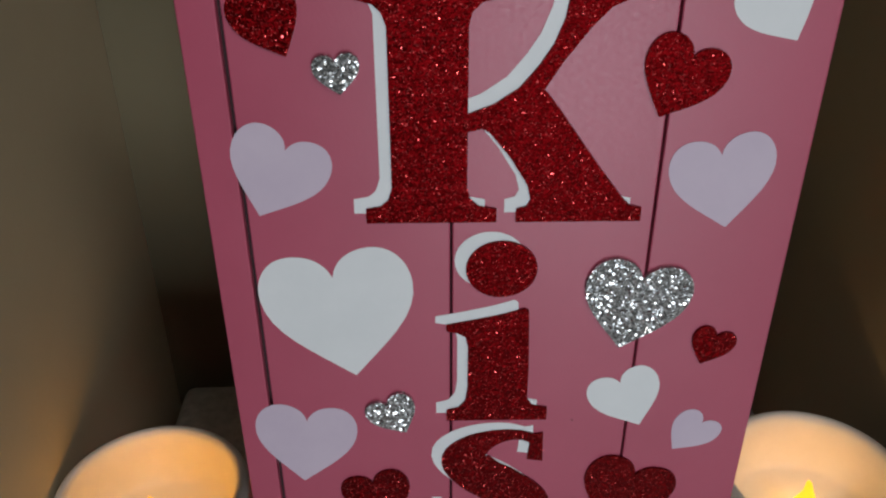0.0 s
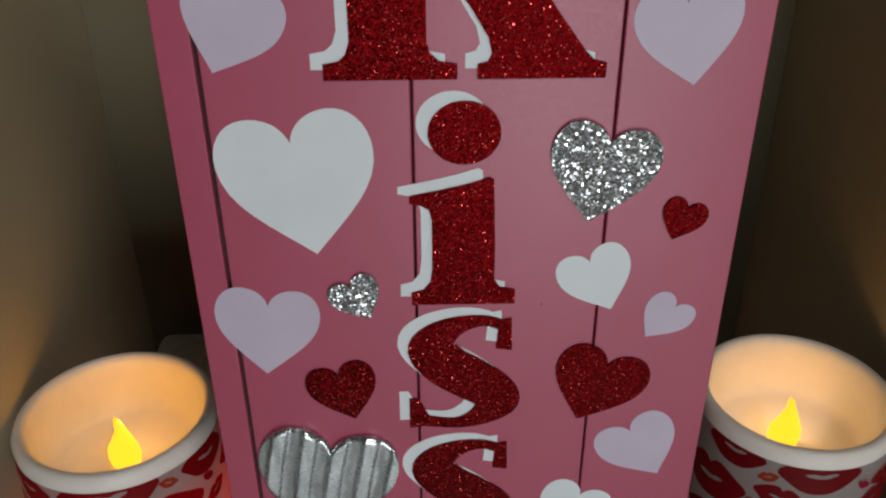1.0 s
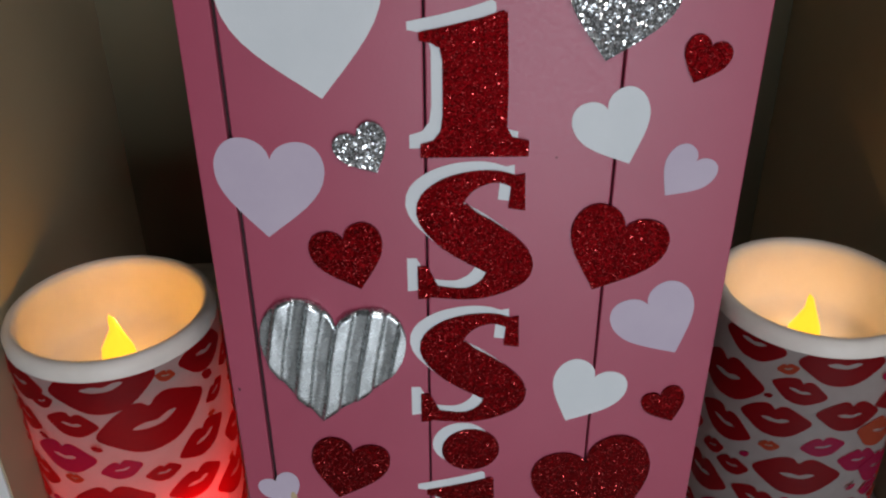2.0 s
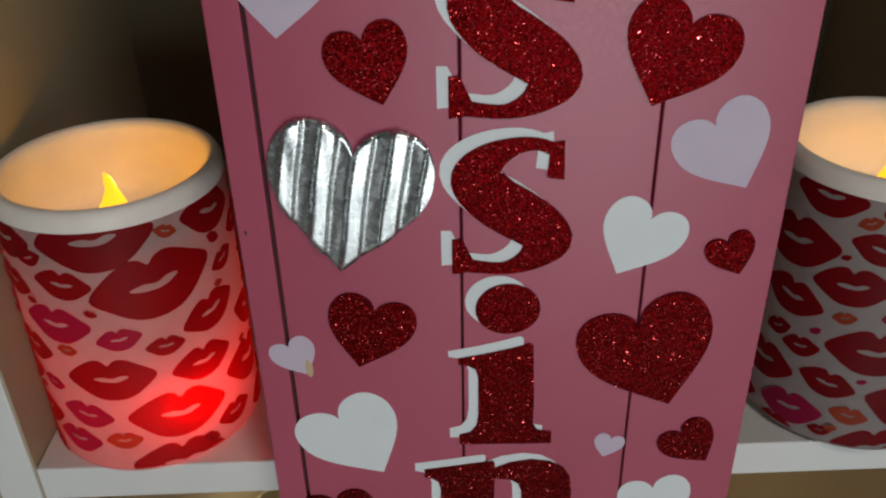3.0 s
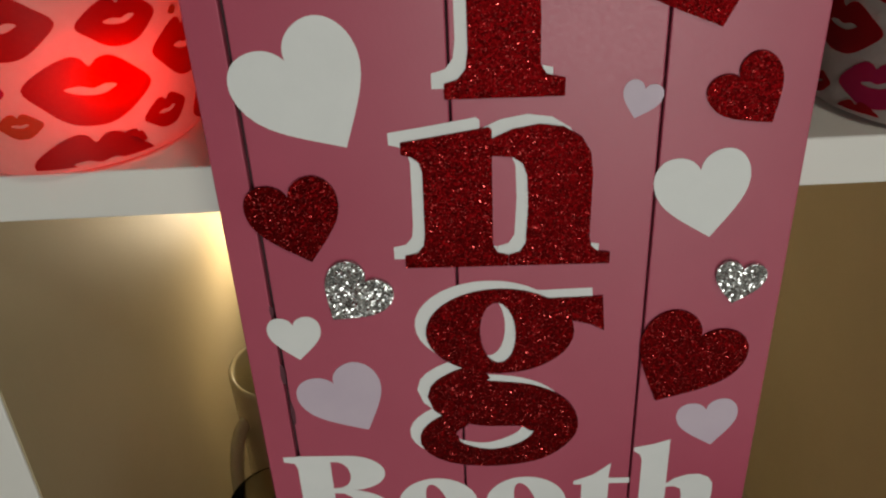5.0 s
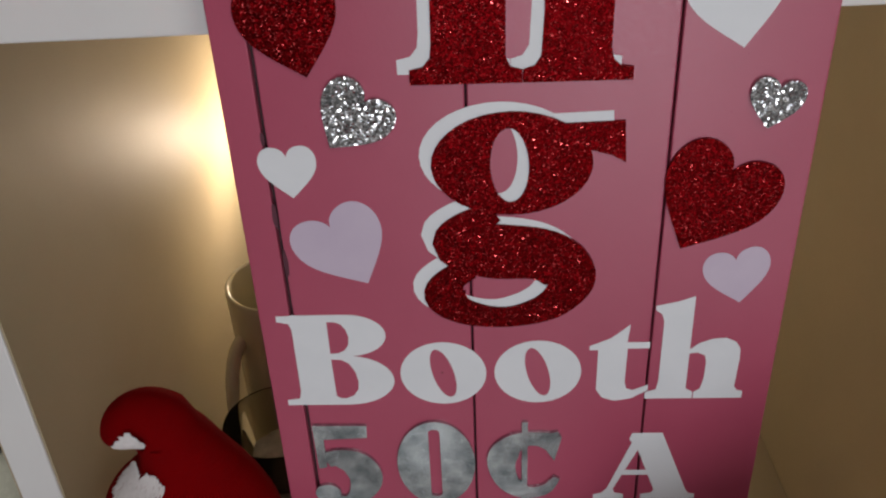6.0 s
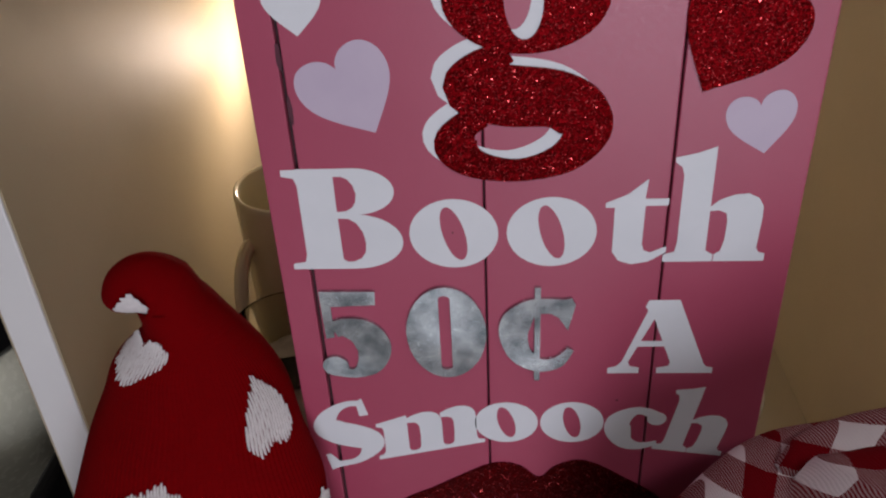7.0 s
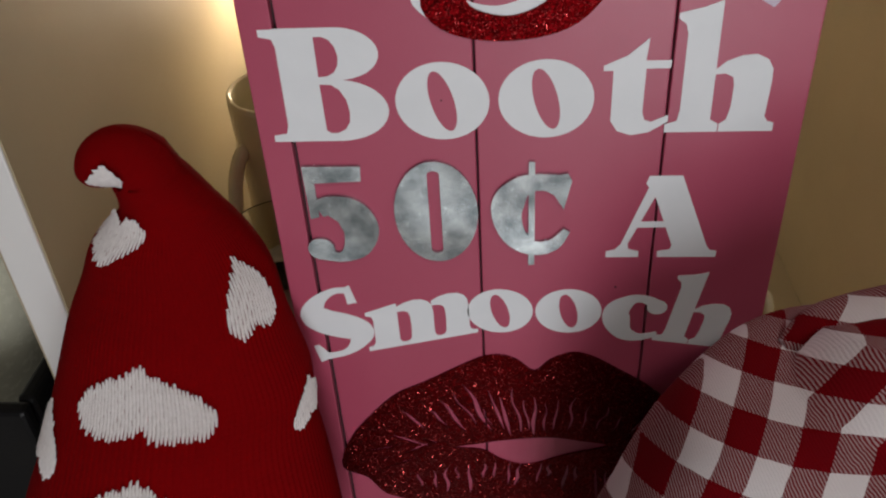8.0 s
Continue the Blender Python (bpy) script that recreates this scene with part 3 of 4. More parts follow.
white_heart(69.3, 357.2, 12, 32.6, 33.3)
red_heart(-72.0, 351.4, 12, 33.7, 33.3)
silver_heart(-58.9, 321.8, -39, 26.3, 25.7)
silver_heart(83.6, 324.2, -10, 18.4, 17.6)
white_heart(-80.1, 302.1, 3, 20.7, 20.2)
lavender_heart(-61.3, 269.0, 26, 35.0, 33.8)
red_heart(65.0, 284.8, -26, 42.0, 42.1)
lavender_heart(81.4, 255.2, 11, 24.3, 23.6)

# small chipped heart
on_sign("heart", plate(heart_shape(-83.3, 445.4, 24, 18.9, 18.8), 0.18), LAVENDER, "small lavender printed heart with a chipped edge")
on_sign("chip", plate(([oval(-79.7, 442.4, 1.5, 4.4, 4)], []), 0.24), TAN_CHIP, "bare board where the print is chipped")


def corrugated_heart(x, z, lean, size, ridges=4.7, depth=1.5):
    """Sheet metal pressed in waves along the heart's axis, cut to the outline, with a rim."""
    c, s = math.cos(radians(lean)), math.sin(radians(lean))
    half = size / 2
    right = [(p[0] * half, p[1] * half * 1.4) for p in HEART[:25]]

    def span(a):
        lo = hi = None
        for (x0, z0), (x1, z1) in zip(right, right[1:]):
            if min(x0, x1) <= a <= max(x0, x1) and abs(x1 - x0) > 1e-9:
                v = z0 + (z1 - z0) * (a - x0) / (x1 - x0)
                lo = v if lo is None else min(lo, v)
                hi = v if hi is None else max(hi, v)
        return lo, hi

    bm = bmesh.new()
    columns = []
    for k in range(-110, 111):
        a = half * 0.997 * k / 110
        lo, hi = span(abs(a))
        if lo is None:
            continue
        col = []
        for j in range(19):
            v = lo + (hi - lo) * j / 18
            w = math.sin(math.pi * ridges * (a + 0.25 * math.sin(v * 0.13)) / half)
            lean_of = math.cos(math.pi * ridges * (a + 0.25 * math.sin(v * 0.13)) / half)
            w = math.tanh(3.6 * w) + 0.34 * lean_of
            d = 1.9 + depth * (0.5 + 0.5 * w) + 0.22 * noise.noise((a * 0.30, v * 0.06, 3.0))
            px, pz = c * a - s * v, s * a + c * v
            col.append((bm.verts.new(((x + px) / 1000, -d / 1000, (z + pz) / 1000)), (px, pz)))
        columns.append(col)
    for p, q in zip(columns, columns[1:]):
        for j in range(18):
            bm.faces.new((p[j][0], q[j][0], q[j + 1][0], p[j + 1][0]))
    rim = [e for e in bm.edges if e.is_boundary]
    new_edges = bmesh.ops.extrude_edge_only(bm, edges=rim)["geom"]
    for v in new_edges:
        if isinstance(v, bmesh.types.BMVert):
            v.co.y = -0.0003
    bmesh.ops.recalc_face_normals(bm, faces=bm.faces[:])
    return smooth_faces(bm)


on_sign("heart", corrugated_heart(-59.7, 510.9, -10, 59.2), CORRUGATED, "corrugated silver metal heart")

# scuffs and specks in the paint
SPECK = painted("dark_speck", (0.07, 0.02, 0.03), (0.12, 0.03, 0.05), 0.8, 900)
rng = random.Random(11)
for x, z, w, h in ((-87.6, 288, 0.9, 5), (-86.0, 268, 0.8, 7), (-87.9, 318, 0.7, 3), (23, 503, 0.7, 0.7), (-42, 472, 0.5, 0.9), (-97, 506, 0.6, 1.1), (38, 128, 0.6, 0.6), (-44, 690, 0.4, 0.5), (30, 610, 0.4, 0.5), (71, 128, 0.5, 0.4), (-30, 215, 0.4, 0.5)):
    outline = [(a + rng.uniform(-0.25, 0.25) * w, b + rng.uniform(-0.2, 0.2) * h) for a, b in oval(x, z, w, h, 0, 9)]
    on_sign("scuff", plate(([outline], []), 0.06), SPECK, "dark scuff in the paint")

# the big glitter kiss
rng = random.Random(5)
LIP_LINE = rounded((-90, 14), (-84, 34), (-72, 51), (-59, 65), (-45, 73), (-33, 80.5), (-19, 88.6), (-10, 90), (-2.5, 87), (5, 80.5), (11.6, 87.3), (21, 91.6), (30, 89.6), (43, 81), (60, 68), (76, 48), (88, 18), (72, -8), (42, -27), (4, -33), (-34, -27), (-56, -12), (-70, -6), (-78, 6))
MOUTH = rounded((-34, 29), (-20, 32.3), (-9.5, 34.6), (11, 37), (26, 35), (40, 31.6), (21, 25), (2.5, 17.4), (-10, 20.6), (-20, 27.8))
cracks = []


def crack(x0, z0, x1, z1, wide):
    sway = rng.uniform(-1.4, 1.4)
    cracks.extend(stroke((x0, z0, 0.3), (x0 * 0.7 + x1 * 0.3 + sway, z0 * 0.7 + z1 * 0.3, wide * rng.uniform(0.35, 0.65)), (x0 * 0.35 + x1 * 0.65 - sway * 0.5, z0 * 0.35 + z1 * 0.65, wide * 0.72), (x1, z1, 0.4)))


# upper lip: long slanted cracks that widen towards the mouth
for x0, z0, x1, z1, wide in ((-58, 55, -46, 41, 2.6), (-46, 57, -35, 43, 2.0), (-39, 62, -27, 40, 2.8), (-32, 66, -22, 45, 1.8), (-28, 72, -15, 41, 3.2), (-22, 60, -14, 44, 1.6), (-16, 68, -9, 42, 2.2), (-11, 64, -6, 38, 2.6), (-5, 70, -1, 40, 1.8),
                             (0, 62, 3, 42, 1.4), (5, 64, 5, 38, 2.6), (10, 60, 10, 41, 1.3), (16, 62, 14, 42, 1.4), (24, 64, 21, 42, 1.6), (31, 60, 27, 42, 1.3), (39, 58, 34, 42, 1.6), (47, 54, 41, 40, 1.3), (55, 50, 49, 38, 1.4)):
    crack(x0, z0, x1, z1, wide)
# the left corner
for x0, z0, x1, z1, wide in ((-78, 25, -60, 30, 1.5), (-66, 38, -44, 29, 2.4), (-60, 24, -44, 32, 2.0), (-70, 12, -52, 22, 1.4), (-50, 36, -40, 31, 1.6)):
    crack(x0, z0, x1, z1, wide)
# lower lip: short ones that hang from the mouth
for k in range(17):
    a = -52 + 6.6 * k + rng.uniform(-1.5, 1.5)
    top = 19 - 0.0035 * a * a
    crack(a, top, a - 0.16 * (30 - abs(a)) * 0.6 + rng.uniform(-2, 1), top - rng.uniform(10, 22), rng.uniform(1.2, 2.6))
on_sign("kiss_print", plate(([LIP_LINE], [MOUTH] + cracks), 0.8), RED_GLITTER, "large red glitter kiss print")

# ---- candles on the shelf ----
KISS_OUTLINE = rounded((-0.5, 0.0), (-0.34, 0.17), (-0.16, 0.27), (-0.06, 0.26), (0.0, 0.2), (0.07, 0.26), (0.18, 0.27), (0.34, 0.17), (0.5, 0.02), (0.36, -0.14), (0.18, -0.26), (0.0, -0.29), (-0.18, -0.26), (-0.36, -0.14))
KISS_GAP = rounded((-0.19, 0.015), (-0.08, 0.04), (0.02, 0.02), (0.12, 0.05), (0.2, 0.03), (0.1, -0.025), (0.0, -0.035), (-0.12, -0.02))
RADIUS, RIM = 0.0495, 0.5064


def candle(x, y, label, kisses, drawn, seed):
    ob = thing("candle", (x, y, SHELF_TOP + 0.0079 * x + 0.0002), label, "candle", "candles on the shelf")
    h = RIM - SHELF_TOP
    cup = h - 0.036
    # wax body: outer skin, rounded rim, cup wall and cup floor
    part("wrap", turned([(0.0, 0.001), (RADIUS - 0.003, 0.001), (RADIUS - 0.0008, 0.002), (RADIUS, 0.005), (RADIUS, h - 0.009)], n=72), CANDLE_WRAP, ob, "frosted glittery wrap")
    part("rim", turned([(RADIUS, h - 0.009), (RADIUS + 0.0003, h - 0.004), (RADIUS - 0.0012, h - 0.0012), (RADIUS - 0.003, h), (RADIUS - 0.0052, h - 0.001), (RADIUS - 0.0066, h - 0.004),
                        (RADIUS - 0.0075, h - 0.014), (RADIUS - 0.009, cup + 0.004), (RADIUS - 0.014, cup), (0.012, cup - 0.001), (0.0, cup - 0.001)], n=72), WAX, ob, "ivory wax rim and cup")
    bm = turned([(0.0, cup - 0.0005), (0.0075, cup - 0.0005), (0.0086, cup + 0.004), (0.0080, cup + 0.010), (0.0052, cup + 0.016), (0.0028, cup + 0.0215), (0.0016, cup + 0.0275), (0.0, cup + 0.030)], n=20)
    for v in bm.verts:
        k = max(0.0, (v.co.z - cup - 0.008) / 0.022)
        v.co.x += 0.0022 * (math.sin(k * 3.0) - 0.6 * k) * k - 0.001
        v.co.y *= 0.75
    part("flame", bm, FLAME, ob, "glowing yellow plastic flame")

    def around(turn, height):
        def put(px, pz, d):
            a = radians(turn) + px / 1000 / RADIUS
            r = RADIUS + 0.00006 + 0.000012 * len(taken) + d / 1000
            return (r * math.sin(a), -r * math.cos(a), height + pz / 1000)
        return put

    rng = random.Random(seed)
    taken = []

    def kiss(turn, z, width, lean, mat):
        z = z / 1000 - SHELF_TOP
        shape = moved(([[(a, b * 0.98) for a, b in KISS_OUTLINE]], [KISS_GAP] if width > 8 else []), 0, 0, width * (1.16 if width < 30 else 1.05), lean)
        top, low = (h - 0.0092 - z) * 1000, (0.004 - z) * 1000
        shape[1].extend([rect(-60, top, 60, top + 60), rect(-60, low - 60, 60, low)])
        part("kiss_print", plate(shape, 0.1, wrap=around(turn, z)), mat, ob)
        taken.append((turn, z * 1000, width))

    for turn, z, width, lean, mat in kisses:
        kiss(turn, z, width, lean, mat)
    # the wrap goes on round the back and between the larger prints
    for k in range(2600):
        width = (30, 26, 22, 18, 14, 10, 7, 5)[min(7, k // 325)]
        turn, z = rng.uniform(-180, 180), rng.uniform(374, 486)
        near = drawn[0] < turn < drawn[1] and width > 5
        for t, zz, w in taken:
            gap = abs((turn - t + 180) % 360 - 180) * math.pi / 180 * RADIUS * 1000
            dz = abs(z - SHELF_TOP * 1000 - zz)
            if (gap / (0.47 * (w + width) + 0.5)) ** 2 + (dz / (0.28 * (w + width) + 0.5)) ** 2 < 1:
                near = True
                break
        if not near and len(taken) < 120:
            kiss(turn, z, width, rng.uniform(-30, 30), rng.choice((LIP_RED, LIP_RED, LIP_RED, LIP_BERRY, LIP_ORANGE)))
    return ob


R, P, O = LIP_RED, LIP_BERRY, LIP_ORANGE
candle(-0.1715, 0.0680, "flameless candle with red kiss prints, glowing red inside", (
    (9, 493, 47, 4, R), (-26, 484, 12, 17, R), (-42, 490, 28, 0, R), (42, 491, 9, -23, O), (70, 490, 33, -12, R), (69, 477, 8, -33, R), (32, 468, 52, 6, R), (-11, 473, 22, -8, R),
    (-21, 452, 32, -3, P), (74, 464, 15, 11, R), (59, 444, 30, 9, R), (10, 445, 17, 6, P), (31, 437, 15, -7, R), (49, 421, 30, -3, R), (84, 403, 38, -10, R), (1, 424, 38, 0, R),
    (-17, 403, 22, -9, P), (-35, 417, 12, -8, P), (31, 399, 44, -8, R), (63, 383, 19, 0, R), (-28, 386, 23, 1, P), (0, 389, 15, 2, O), (45, 378, 8, -36, R), (-46, 469, 22, -14, R),
    (-45, 435, 24, -6, R), (27, 371, 43, -6, R), (95, 475, 19, 6, R), (-18, 439, 9, -1, O)), (-50, 92), 3)
candle(0.174, 0.0715, "flameless candle with dark red kiss prints, unlit wrap", (
    (-52, 494, 28, 1, R), (-4, 493, 38, 1, R), (-31, 487, 9, 22, O), (-65, 468, 41, 7, R), (-23, 476, 22, -9, R), (-38, 469, 4, 23, R), (-32, 456, 32, 6, R), (-61, 441, 31, -6, R),
    (-32, 440, 9, 13, O), (-4, 445, 18, 11, P), (-65, 422, 13, 23, R), (-44, 429, 5, 34, P), (-50, 418, 16, 12, R), (-14, 425, 40, 2, R), (-71, 401, 34, 0, R), (-33, 404, 22, -9, R),
    (-17, 409, 4, 14, P), (-49, 383, 30, 8, P), (13, 396, 45, -14, R), (-19, 389, 15, -8, O), (-31, 377, 9, 4, R), (-56, 370, 17, 5, R), (-3, 372, 36, 4, R), (6, 464, 30, -3, R),
    (20, 434, 21, -11, P), (-80, 377, 13, 6, R)), (-84, 22), 8)
lamp("flame_light", "POINT", (-0.1705, 0.0700, 0.4945), (1.0, 0.46, 0.07), 0.038, 0.004)
lamp("flame_light", "POINT", (0.1750, 0.0800, 0.490), (1.0, 0.62, 0.26), 0.020, 0.004)
lamp("red_led_light", "POINT", (-0.146, 0.038, 0.402), (1.0, 0.010, 0.006), 0.10, 0.004)
lamp("red_led_light", "POINT", (-0.168, 0.068, 0.430), (1.0, 0.12, 0.09), 0.035, 0.004)

# ---- folded linen on the shelf behind the candles ----
stack = thing("linen_stack", (-0.163, 0.215, SHELF_TOP - 0.0012), "small stack of folded grey linen napkins", "linen")
for k in range(3):
    w, d = 0.052 - 0.002 * k, 0.045
    bm = box(-w, -d, 0.0165 * k + 0.0005, w, d, 0.0165 * (k + 1), 0.0075, 4)
    for v in bm.verts:
        v.co += Vector((noise.noise(v.co * 60 + Vector((k, 0, 0))), noise.noise(v.co * 50 + Vector((0, k, 9))), 0.25 * noise.noise(v.co * 70))) * 0.004
    part("napkin", smooth_faces(bm), PALE_LINEN, stack)

# ---- lower bay: mugs, glass and an added lamp out of sight ----


def handled_pot(name, x, y, turn, r, h, label, group=""):
    """A turned cup or pitcher with a slim loop handle."""
    ob = thing(name, (x, y, BASE + 0.002 + 0.0079 * x), label, name, group)
    ob.rotation_euler = (0, 0, radians(turn))
    part("body", turned([(0, 0.0005), (r * 0.78, 0.0005), (r * 0.84, 0.003), (r * 0.93, h * 0.2), (r, h * 0.75), (r * 1.04, h - 0.005), (r * 1.03, h - 0.001), (r * 0.99, h), (r * 0.94, h - 0.002), (r * 0.90, h * 0.7), (r * 0.8, 0.008), (0, 0.006)]), MUG_GLAZE, ob)
    reach = 0.5 * r
    loop = [(r * 0.93 + reach * math.sin(a), 0, h * 0.62 + h * 0.25 * math.cos(a)) for a in (k * math.pi / 14 for k in range(15))]
    part("handle", tube(loop, 0.0048 * r / 0.036, 10), MUG_GLAZE, ob)
    return ob


handled_pot("pitcher", -0.153, 0.232, 226, 0.037, 0.240, "tall cream glazed pitcher with a slim handle")
handled_pot("mug", 0.134, 0.205, -14, 0.028, 0.112, "cream glazed mug half behind the sign")
votive = thing("glass_votive", (-0.150, 0.160, BASE + 0.001), "ribbed clear glass votive with a grey crumpled filling", "votive")
bm = turned([(0.0, 0.0005), (0.026, 0.0005), (0.030, 0.006), (0.034, 0.11), (0.036, 0.175), (0.0355, 0.1765), (0.0342, 0.176), (0.032, 0.11), (0.027, 0.010), (0.0, 0.009)], n=96)
for v in bm.verts:
    if 0.01 < v.co.z < 0.17:
        a = math.atan2(v.co.x, v.co.y)
        v.co.x *= 1 + 0.03 * math.cos(12 * a)
        v.co.y *= 1 + 0.03 * math.cos(12 * a)
part("glass", bm, GLASS, votive)
bm = turned([(0.0, 0.0105), (0.023, 0.0105), (0.029, 0.12), (0.020, 0.150), (0.0, 0.156)], n=40)
for v in bm.verts:
    if v.co.z > 0.1:
        v.co += Vector((noise.noise(v.co * 160), noise.noise(v.co * 160 + Vector((5, 0, 0))), noise.noise(v.co * 150 + Vector((0, 8, 0))))) * 0.004
part("filling", bm, PALE_LINEN, votive, "grey crumpled filling")

# added source, hidden by the sign, for the warm glow in this bay
hidden_lamp = thing("hidden_lamp", (-0.168, BACK, 0.13), "unseen warm lamp behind the sign, added to light the lower bay", "night light")
part("housing", box(-0.018, -0.016, -0.03, 0.018, -0.0005, 0.012, 0.003), LAMINATE, hidden_lamp)
part("bulb_cover", turned([(0.0, 0.012), (0.012, 0.012), (0.013, 0.020), (0.010, 0.032), (0.0, 0.036)], 0, -0.012, 24), LED, hidden_lamp, "glowing warm cover")
lamp("hidden_lamp_glow", "POINT", (-0.168, BACK - 0.035, 0.15), (1.0, 0.86, 0.66), 0.95, 0.02)

# ---- next bay: lidded jar on a black tray ----
tray = thing("storage_box", (-0.40, 0.155, BASE - 0.003), "open glossy black storage box", "storage box")
part("base", box(-0.13, -0.125, 0.0005, 0.13, 0.125, 0.012, 0.004), BLACK, tray)
for x0, y0, x1, y1 in ((-0.13, -0.125, 0.13, -0.115), (-0.13, 0.115, 0.13, 0.125), (-0.13, -0.1145, -0.12, 0.1145), (0.12, -0.1145, 0.13, 0.1145)):
    part("side_wall", box(x0, y0, 0.0125, x1, y1, 0.150, 0.003), BLACK, tray)
jar = thing("jar", (-0.385, 0.15, BASE + 0.0095), "pale grey-green ceramic jar with a black lid", "jar")
part("body", turned([(0.0, 0.0005), (0.05, 0.0005), (0.058, 0.05), (0.078, 0.095), (0.088, 0.13), (0.084, 0.168), (0.074, 0.180), (0.0, 0.180)]), JAR_GLAZE, jar)
lid = part("lid", turned([(0.0, 0.1805), (0.079, 0.1805), (0.082, 0.186), (0.076, 0.213), (0.03, 0.226), (0.0, 0.226)]), BLACK, jar, "black lid")
part("knob", turned([(0.0, 0.226), (0.010, 0.227), (0.009, 0.236), (0.014, 0.244), (0.0, 0.252)], n=24), GALVANISED, lid, "metal knob")


# ---- gnomes in front of the bookcase ----


class Loft:
    """A soft tube along a curved axis: (x, y, z, radius across, radius along y) from the foot to the tip."""

    def __init__(self, rings, steps=6):
        self.pts = spline(rings, steps=steps)

    def at(self, s, a, d=0.0):
        s = min(max(s, 0.0), len(self.pts) - 1.001)
        k = int(s)
        p = self.pts[k] * (1 - s + k) + self.pts[k + 1] * (s - k)
        t = Vector((self.pts[min(k + 2, len(self.pts) - 1)] - self.pts[max(k - 1, 0)])[:3]).normalized()
        if t.z > 0.8:
            t = Vector((0, 0, 1))
        side = Vector((0, 1, 0)).cross(t)
        side = side.normalized() if side.length > 0.2 else Vector((1, 0, 0))
        fore = side.cross(t).normalized()
        c = Vector(p[:3])
        return c + side * (max(p[3], 0.0003) + d) * math.sin(a) + fore * (max(p[4], 0.0003) + d) * math.cos(a)

    def rise(self, z):
        """The place along the axis where it reaches height z for the first time."""
        for k in range(len(self.pts) - 1):
            if self.pts[k][2] <= z <= self.pts[k + 1][2]:
                return k + (z - self.pts[k][2]) / (self.pts[k + 1][2] - self.pts[k][2])
        return len(self.pts) - 2

    def mesh(self, n=64, repeat_u=1.0, repeat_v=1.0, lumps=0.0, turn=0.0, drape=None):
        bm = bmesh.new()
        uv = bm.loops.layers.uv.new("UVMap")
        grid = []
        m = len(self.pts)
        length = [0.0]
        for k in range(1, m):
            length.append(length[-1] + float(np.linalg.norm(self.pts[k][:3] - self.pts[k - 1][:3])))
        for k in range(m):
            row = []
            for j in range(n):
                q = self.at(k, 2 * math.pi * j / n - math.pi)
                q += Vector((noise.noise(q * 28), noise.noise(q * 28 + Vector((7, 0, 0))), noise.noise(q * 28 + Vector((0, 9, 0))))) * lumps
                row.append(bm.verts.new(q))
            grid.append(row)
        for k in range(m - 1):
            for j in range(n):
                f = bm.faces.new((grid[k][j], grid[k][(j + 1) % n], grid[k + 1][(j + 1) % n], grid[k + 1][j]))
                f.smooth = True
                for loop, (u, v) in zip(f.loops, ((j, k), (j + 1, k), (j + 1, k + 1), (j, k + 1))):
                    loop[uv].uv = (u / n * repeat_u + turn, length[v] * repeat_v)
        if drape:
            for f in bm.faces:
                for loop in f.loops:
                    q = loop.vert.co
                    a, b = q.x, 0.8 * q.z + 0.6 * q.y
                    loop[uv].uv = (drape[0] + 6.808 + 60.91 * a + 1.92 * b - 130.9 * a * a - 108.6 * a * b - 77.9 * b * b,
                                   drape[1] - 10.995 - 69.5 * a + 48.67 * b - 192.4 * a * a + 266.7 * a * b + 23.8 * b * b)
        bm.faces.new(grid[0][::-1])
        bm.faces.new(grid[-1])
        bmesh.ops.recalc_face_normals(bm, faces=bm.faces[:])
        return bm


def gnome(place, label, rings, mat, **cloth):
    ob = thing("gnome", place, label, "gnome", "gnomes before the bookcase")
    loft = Loft([(x - place[0], y - place[1], z - place[2], a, b) for x, y, z, a, b in rings])
    part("hat", loft.mesh(**cloth), mat, ob)
    foot = loft.pts[0]
    r = foot[3] * 0.86
    part("body", turned([(0, 0.0005), (r * 0.9, 0.0005), (r, 0.012), (r * 0.98, foot[2] * 0.6), (r * 0.9, foot[2] + 0.004), (0, foot[2] + 0.006)], foot[0], foot[1]), FELT, ob, "grey felt body")
    return ob, loft


red_gnome, red_hat = gnome((-0.168, -0.052, BASE), "gnome with a red knitted hat patterned with white hearts", (
    (-0.162, -0.056, -0.016, 0.081, 0.056), (-0.157, -0.050, 0.016, 0.0775, 0.052), (-0.152, -0.042, 0.049, 0.0695, 0.047), (-0.1470, -0.032, 0.086, 0.0580, 0.040),
    (-0.1450, -0.022, 0.1032, 0.0547, 0.0365), (-0.1454, -0.0128, 0.126, 0.0469, 0.0315), (-0.1444, -0.0046, 0.1429, 0.0402, 0.0275), (-0.1460, 0.0008, 0.1562, 0.0330, 0.0228), (-0.1442, 0.0032, 0.1696, 0.0206, 0.0173),
    (-0.1480, 0.002, 0.184, 0.0158, 0.0152), (-0.1545, -0.001, 0.1925, 0.0142, 0.0137), (-0.1600, -0.004, 0.1935, 0.0124, 0.0121), (-0.1640, -0.008, 0.1895, 0.0092, 0.0092), (-0.1652, -0.01, 0.186, 0.0034, 0.0034)), KNIT_RED, n=96, repeat_u=1.0, repeat_v=4.0, lumps=0.0012)


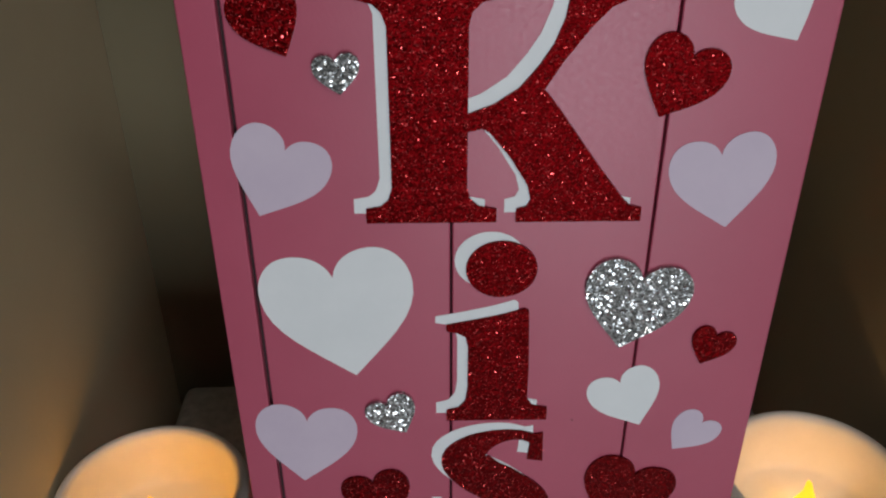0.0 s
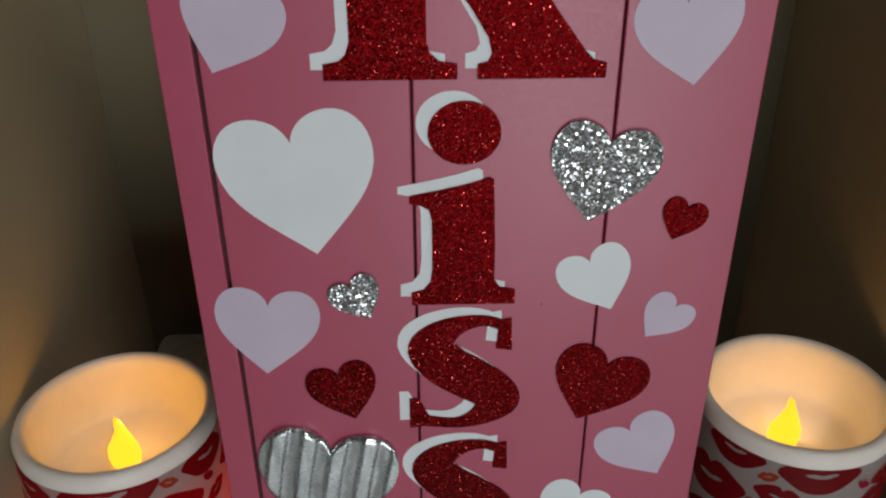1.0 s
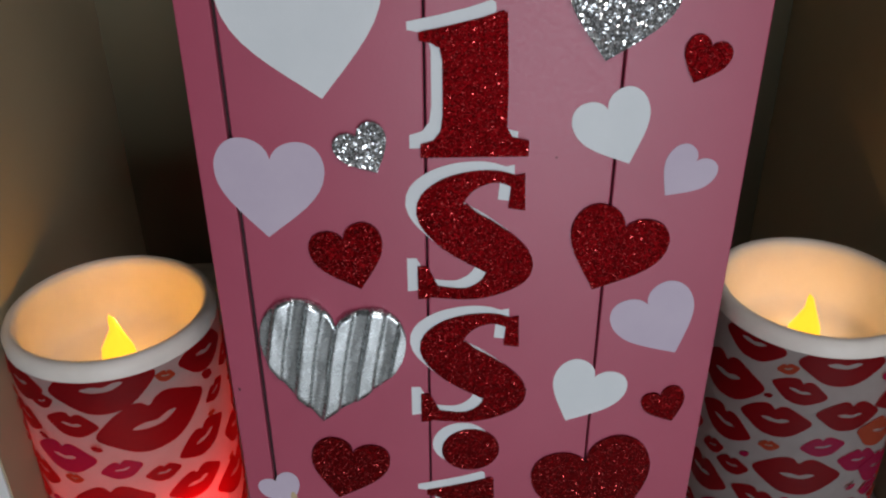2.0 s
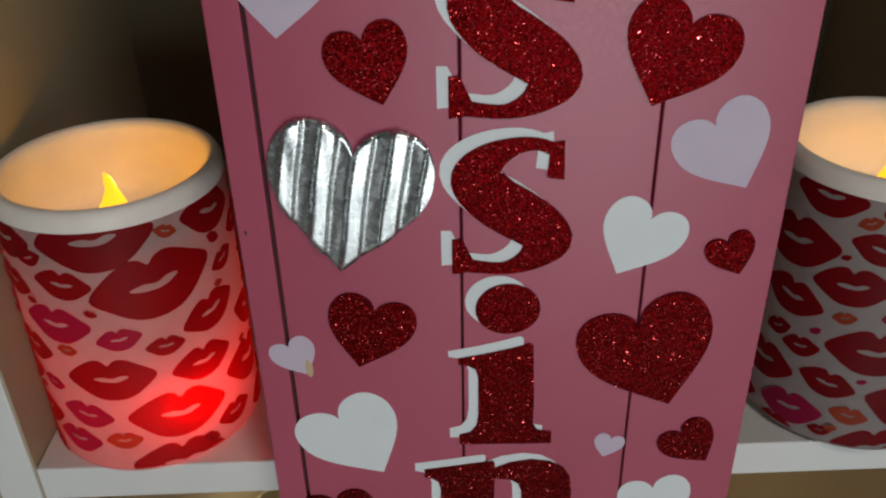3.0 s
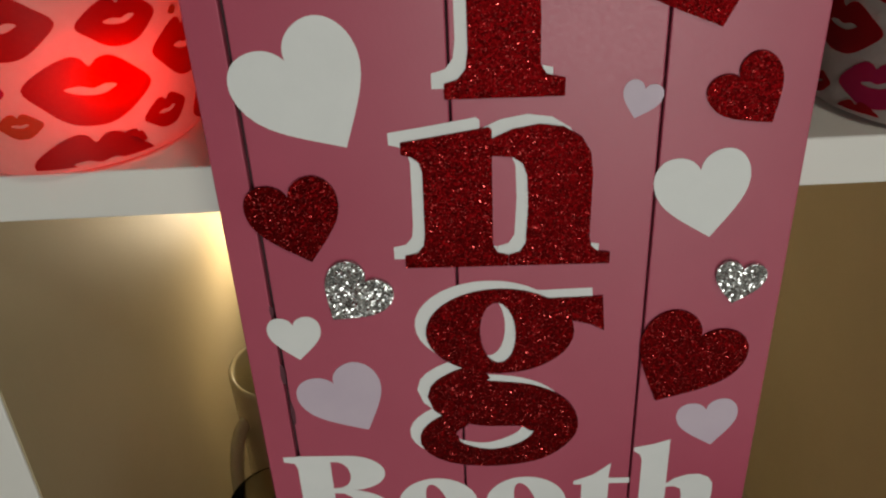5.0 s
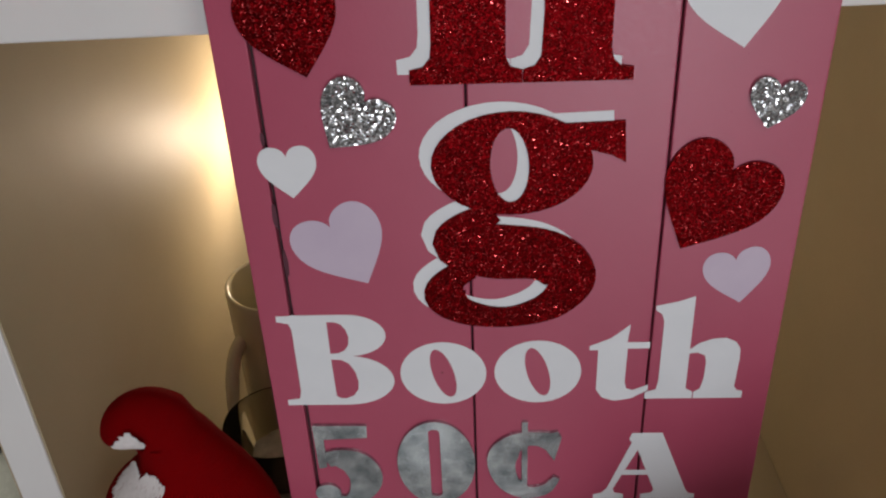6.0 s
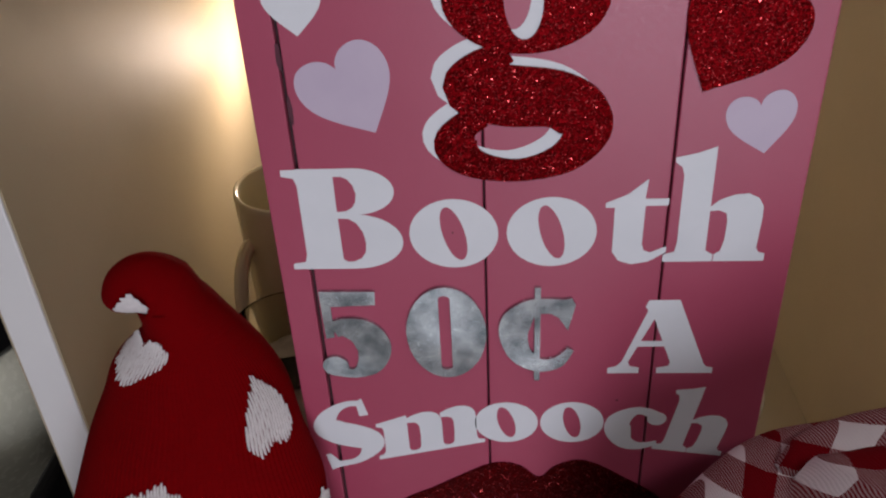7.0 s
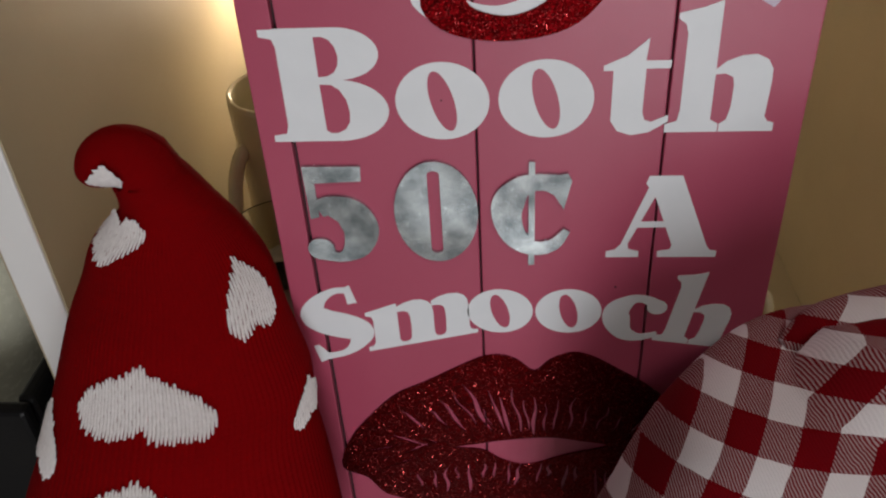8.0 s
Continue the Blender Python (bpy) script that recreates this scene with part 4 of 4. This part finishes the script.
def knitted_heart(loft, parent, turn, z, width, height, flip=1, stitch=1.3):
    """White stitches, one ridge a column, in the outline of a heart on the hat."""
    bm = bmesh.new()
    half = width / 2
    s0 = loft.rise(z - BASE)
    radius = (loft.pts[int(s0)][3] + loft.pts[int(s0)][4]) / 2
    count = max(3, int(width / 1000 / (stitch / 1000)))
    rng = random.Random(int(turn * 7 + z * 1000))
    outline = [(p[0], p[1]) for p in HEART[:25]]
    last = None
    for k in range(count):
        a = -1 + 2 * (k + 0.5) / count
        lo, hi = None, None
        for (x0, z0), (x1, z1) in zip(outline, outline[1:]):
            if min(x0, x1) <= abs(a) <= max(x0, x1) and abs(x1 - x0) > 1e-9:
                v = z0 + (z1 - z0) * (abs(a) - x0) / (x1 - x0)
                lo = v if lo is None else min(lo, v)
                hi = v if hi is None else max(hi, v)
        if lo is None:
            continue
        lo += rng.uniform(-0.06, 0.06)
        hi += rng.uniform(-0.06, 0.06)
        rows = max(3, int((hi - lo) * height / 1.45 / 2.2))
        ring = []
        for j in range(rows + 1):
            v = (lo + (hi - lo) * j / rows - 0.22) * height / 1.45 * flip
            zz = z + v / 1000
            s = loft.rise(zz - BASE)
            line = []
            for i, (off, d) in enumerate(((-0.5, 0.0), (-0.28, 0.0005), (0.0, 0.0007), (0.28, 0.0005), (0.5, 0.0))):
                taper = 0.55 if j in (0, rows) else 1.0
                ang = radians(turn) + (a * half + off * stitch * taper) / 1000 / radius
                line.append(bm.verts.new(loft.at(s, ang, d + 0.0011 + 0.0002 * math.sin(j * 2.4 + k))))
            ring.append(line)
        for p, q in zip(ring, ring[1:]):
            for i in range(4):
                bm.faces.new((p[i], p[i + 1], q[i + 1], q[i]))
        if last:
            a, b = len(last) // 2, len(ring) // 2
            bm.faces.new((last[a - 1][4], ring[b - 1][0], ring[b][0], last[a][4]))
        last = ring
    bmesh.ops.recalc_face_normals(bm, faces=bm.faces[:])
    part("knitted_heart", smooth_faces(bm), YARN_WHITE, parent, "white knitted heart")


knitted_heart(red_hat, red_gnome, -43, 0.163, 28, 19)
knitted_heart(red_hat, red_gnome, 57, 0.1415, 22, 27, -1)
knitted_heart(red_hat, red_gnome, -7, 0.1115, 50, 27, -1)
knitted_heart(red_hat, red_gnome, 80, 0.096, 25, 15, -1)
knitted_heart(red_hat, red_gnome, -67, 0.087, 32, 26, -1)
knitted_heart(red_hat, red_gnome, -6, 0.0735, 50, 29, -1)

# white stitches on the curled-over end of the tip
bm = bmesh.new()
cuff = []
for k in range(10):
    row = []
    for j in range(13):
        ragged = 0.5 * math.sin(k * 2.6) if j in (0, 12) else 0.0
        row.append(bm.verts.new(red_hat.at(67.5 + k * 0.85 + (0.35 * (j % 2) if k in (0, 9) else 0.0), radians(-96 + 8.5 * (j + ragged)), 0.0014 + 0.0004 * (j % 2))))
    cuff.append(row)
for p, q in zip(cuff, cuff[1:]):
    for j in range(12):
        bm.faces.new((p[j], q[j], q[j + 1], p[j + 1]))
bmesh.ops.recalc_face_normals(bm, faces=bm.faces[:])
part("knitted_patch", smooth_faces(bm), YARN_WHITE, red_gnome, "white knitted stitches")


check_gnome, check_hat = gnome((0.128, -0.088, BASE), "gnome with a drooping red and white gingham hat", (
    (0.128, -0.088, -0.015, 0.112, 0.082), (0.128, -0.088, 0.025, 0.112, 0.080), (0.128, -0.088, 0.065, 0.108, 0.078), (0.128, -0.088, 0.095, 0.099, 0.073), (0.128, -0.088, 0.123, 0.0875, 0.067),
    (0.128, -0.087, 0.143, 0.0785, 0.059), (0.129, -0.086, 0.1515, 0.068, 0.051), (0.130, -0.085, 0.156, 0.051, 0.040), (0.131, -0.084, 0.158, 0.030, 0.026), (0.132, -0.084, 0.159, 0.006, 0.005)), GINGHAM, n=96, lumps=0.0026, drape=(0.0, 0.0))
tip = Loft([(x - 0.128, y + 0.088, z - BASE, a, b) for x, y, z, a, b in (
    (0.086, -0.066, 0.1555, 0.002, 0.003), (0.093, -0.064, 0.158, 0.0055, 0.008), (0.105, -0.060, 0.1595, 0.0075, 0.0135), (0.125, -0.058, 0.1605, 0.009, 0.017), (0.150, -0.061, 0.1595, 0.010, 0.020), (0.180, -0.068, 0.155, 0.010, 0.019), (0.205, -0.078, 0.147, 0.009, 0.015), (0.214, -0.082, 0.142, 0.002, 0.003))])
part("hat_tip", tip.mesh(n=48, lumps=0.0022, drape=(0.55, 0.35)), GINGHAM, check_gnome, "folded-over gingham tip")
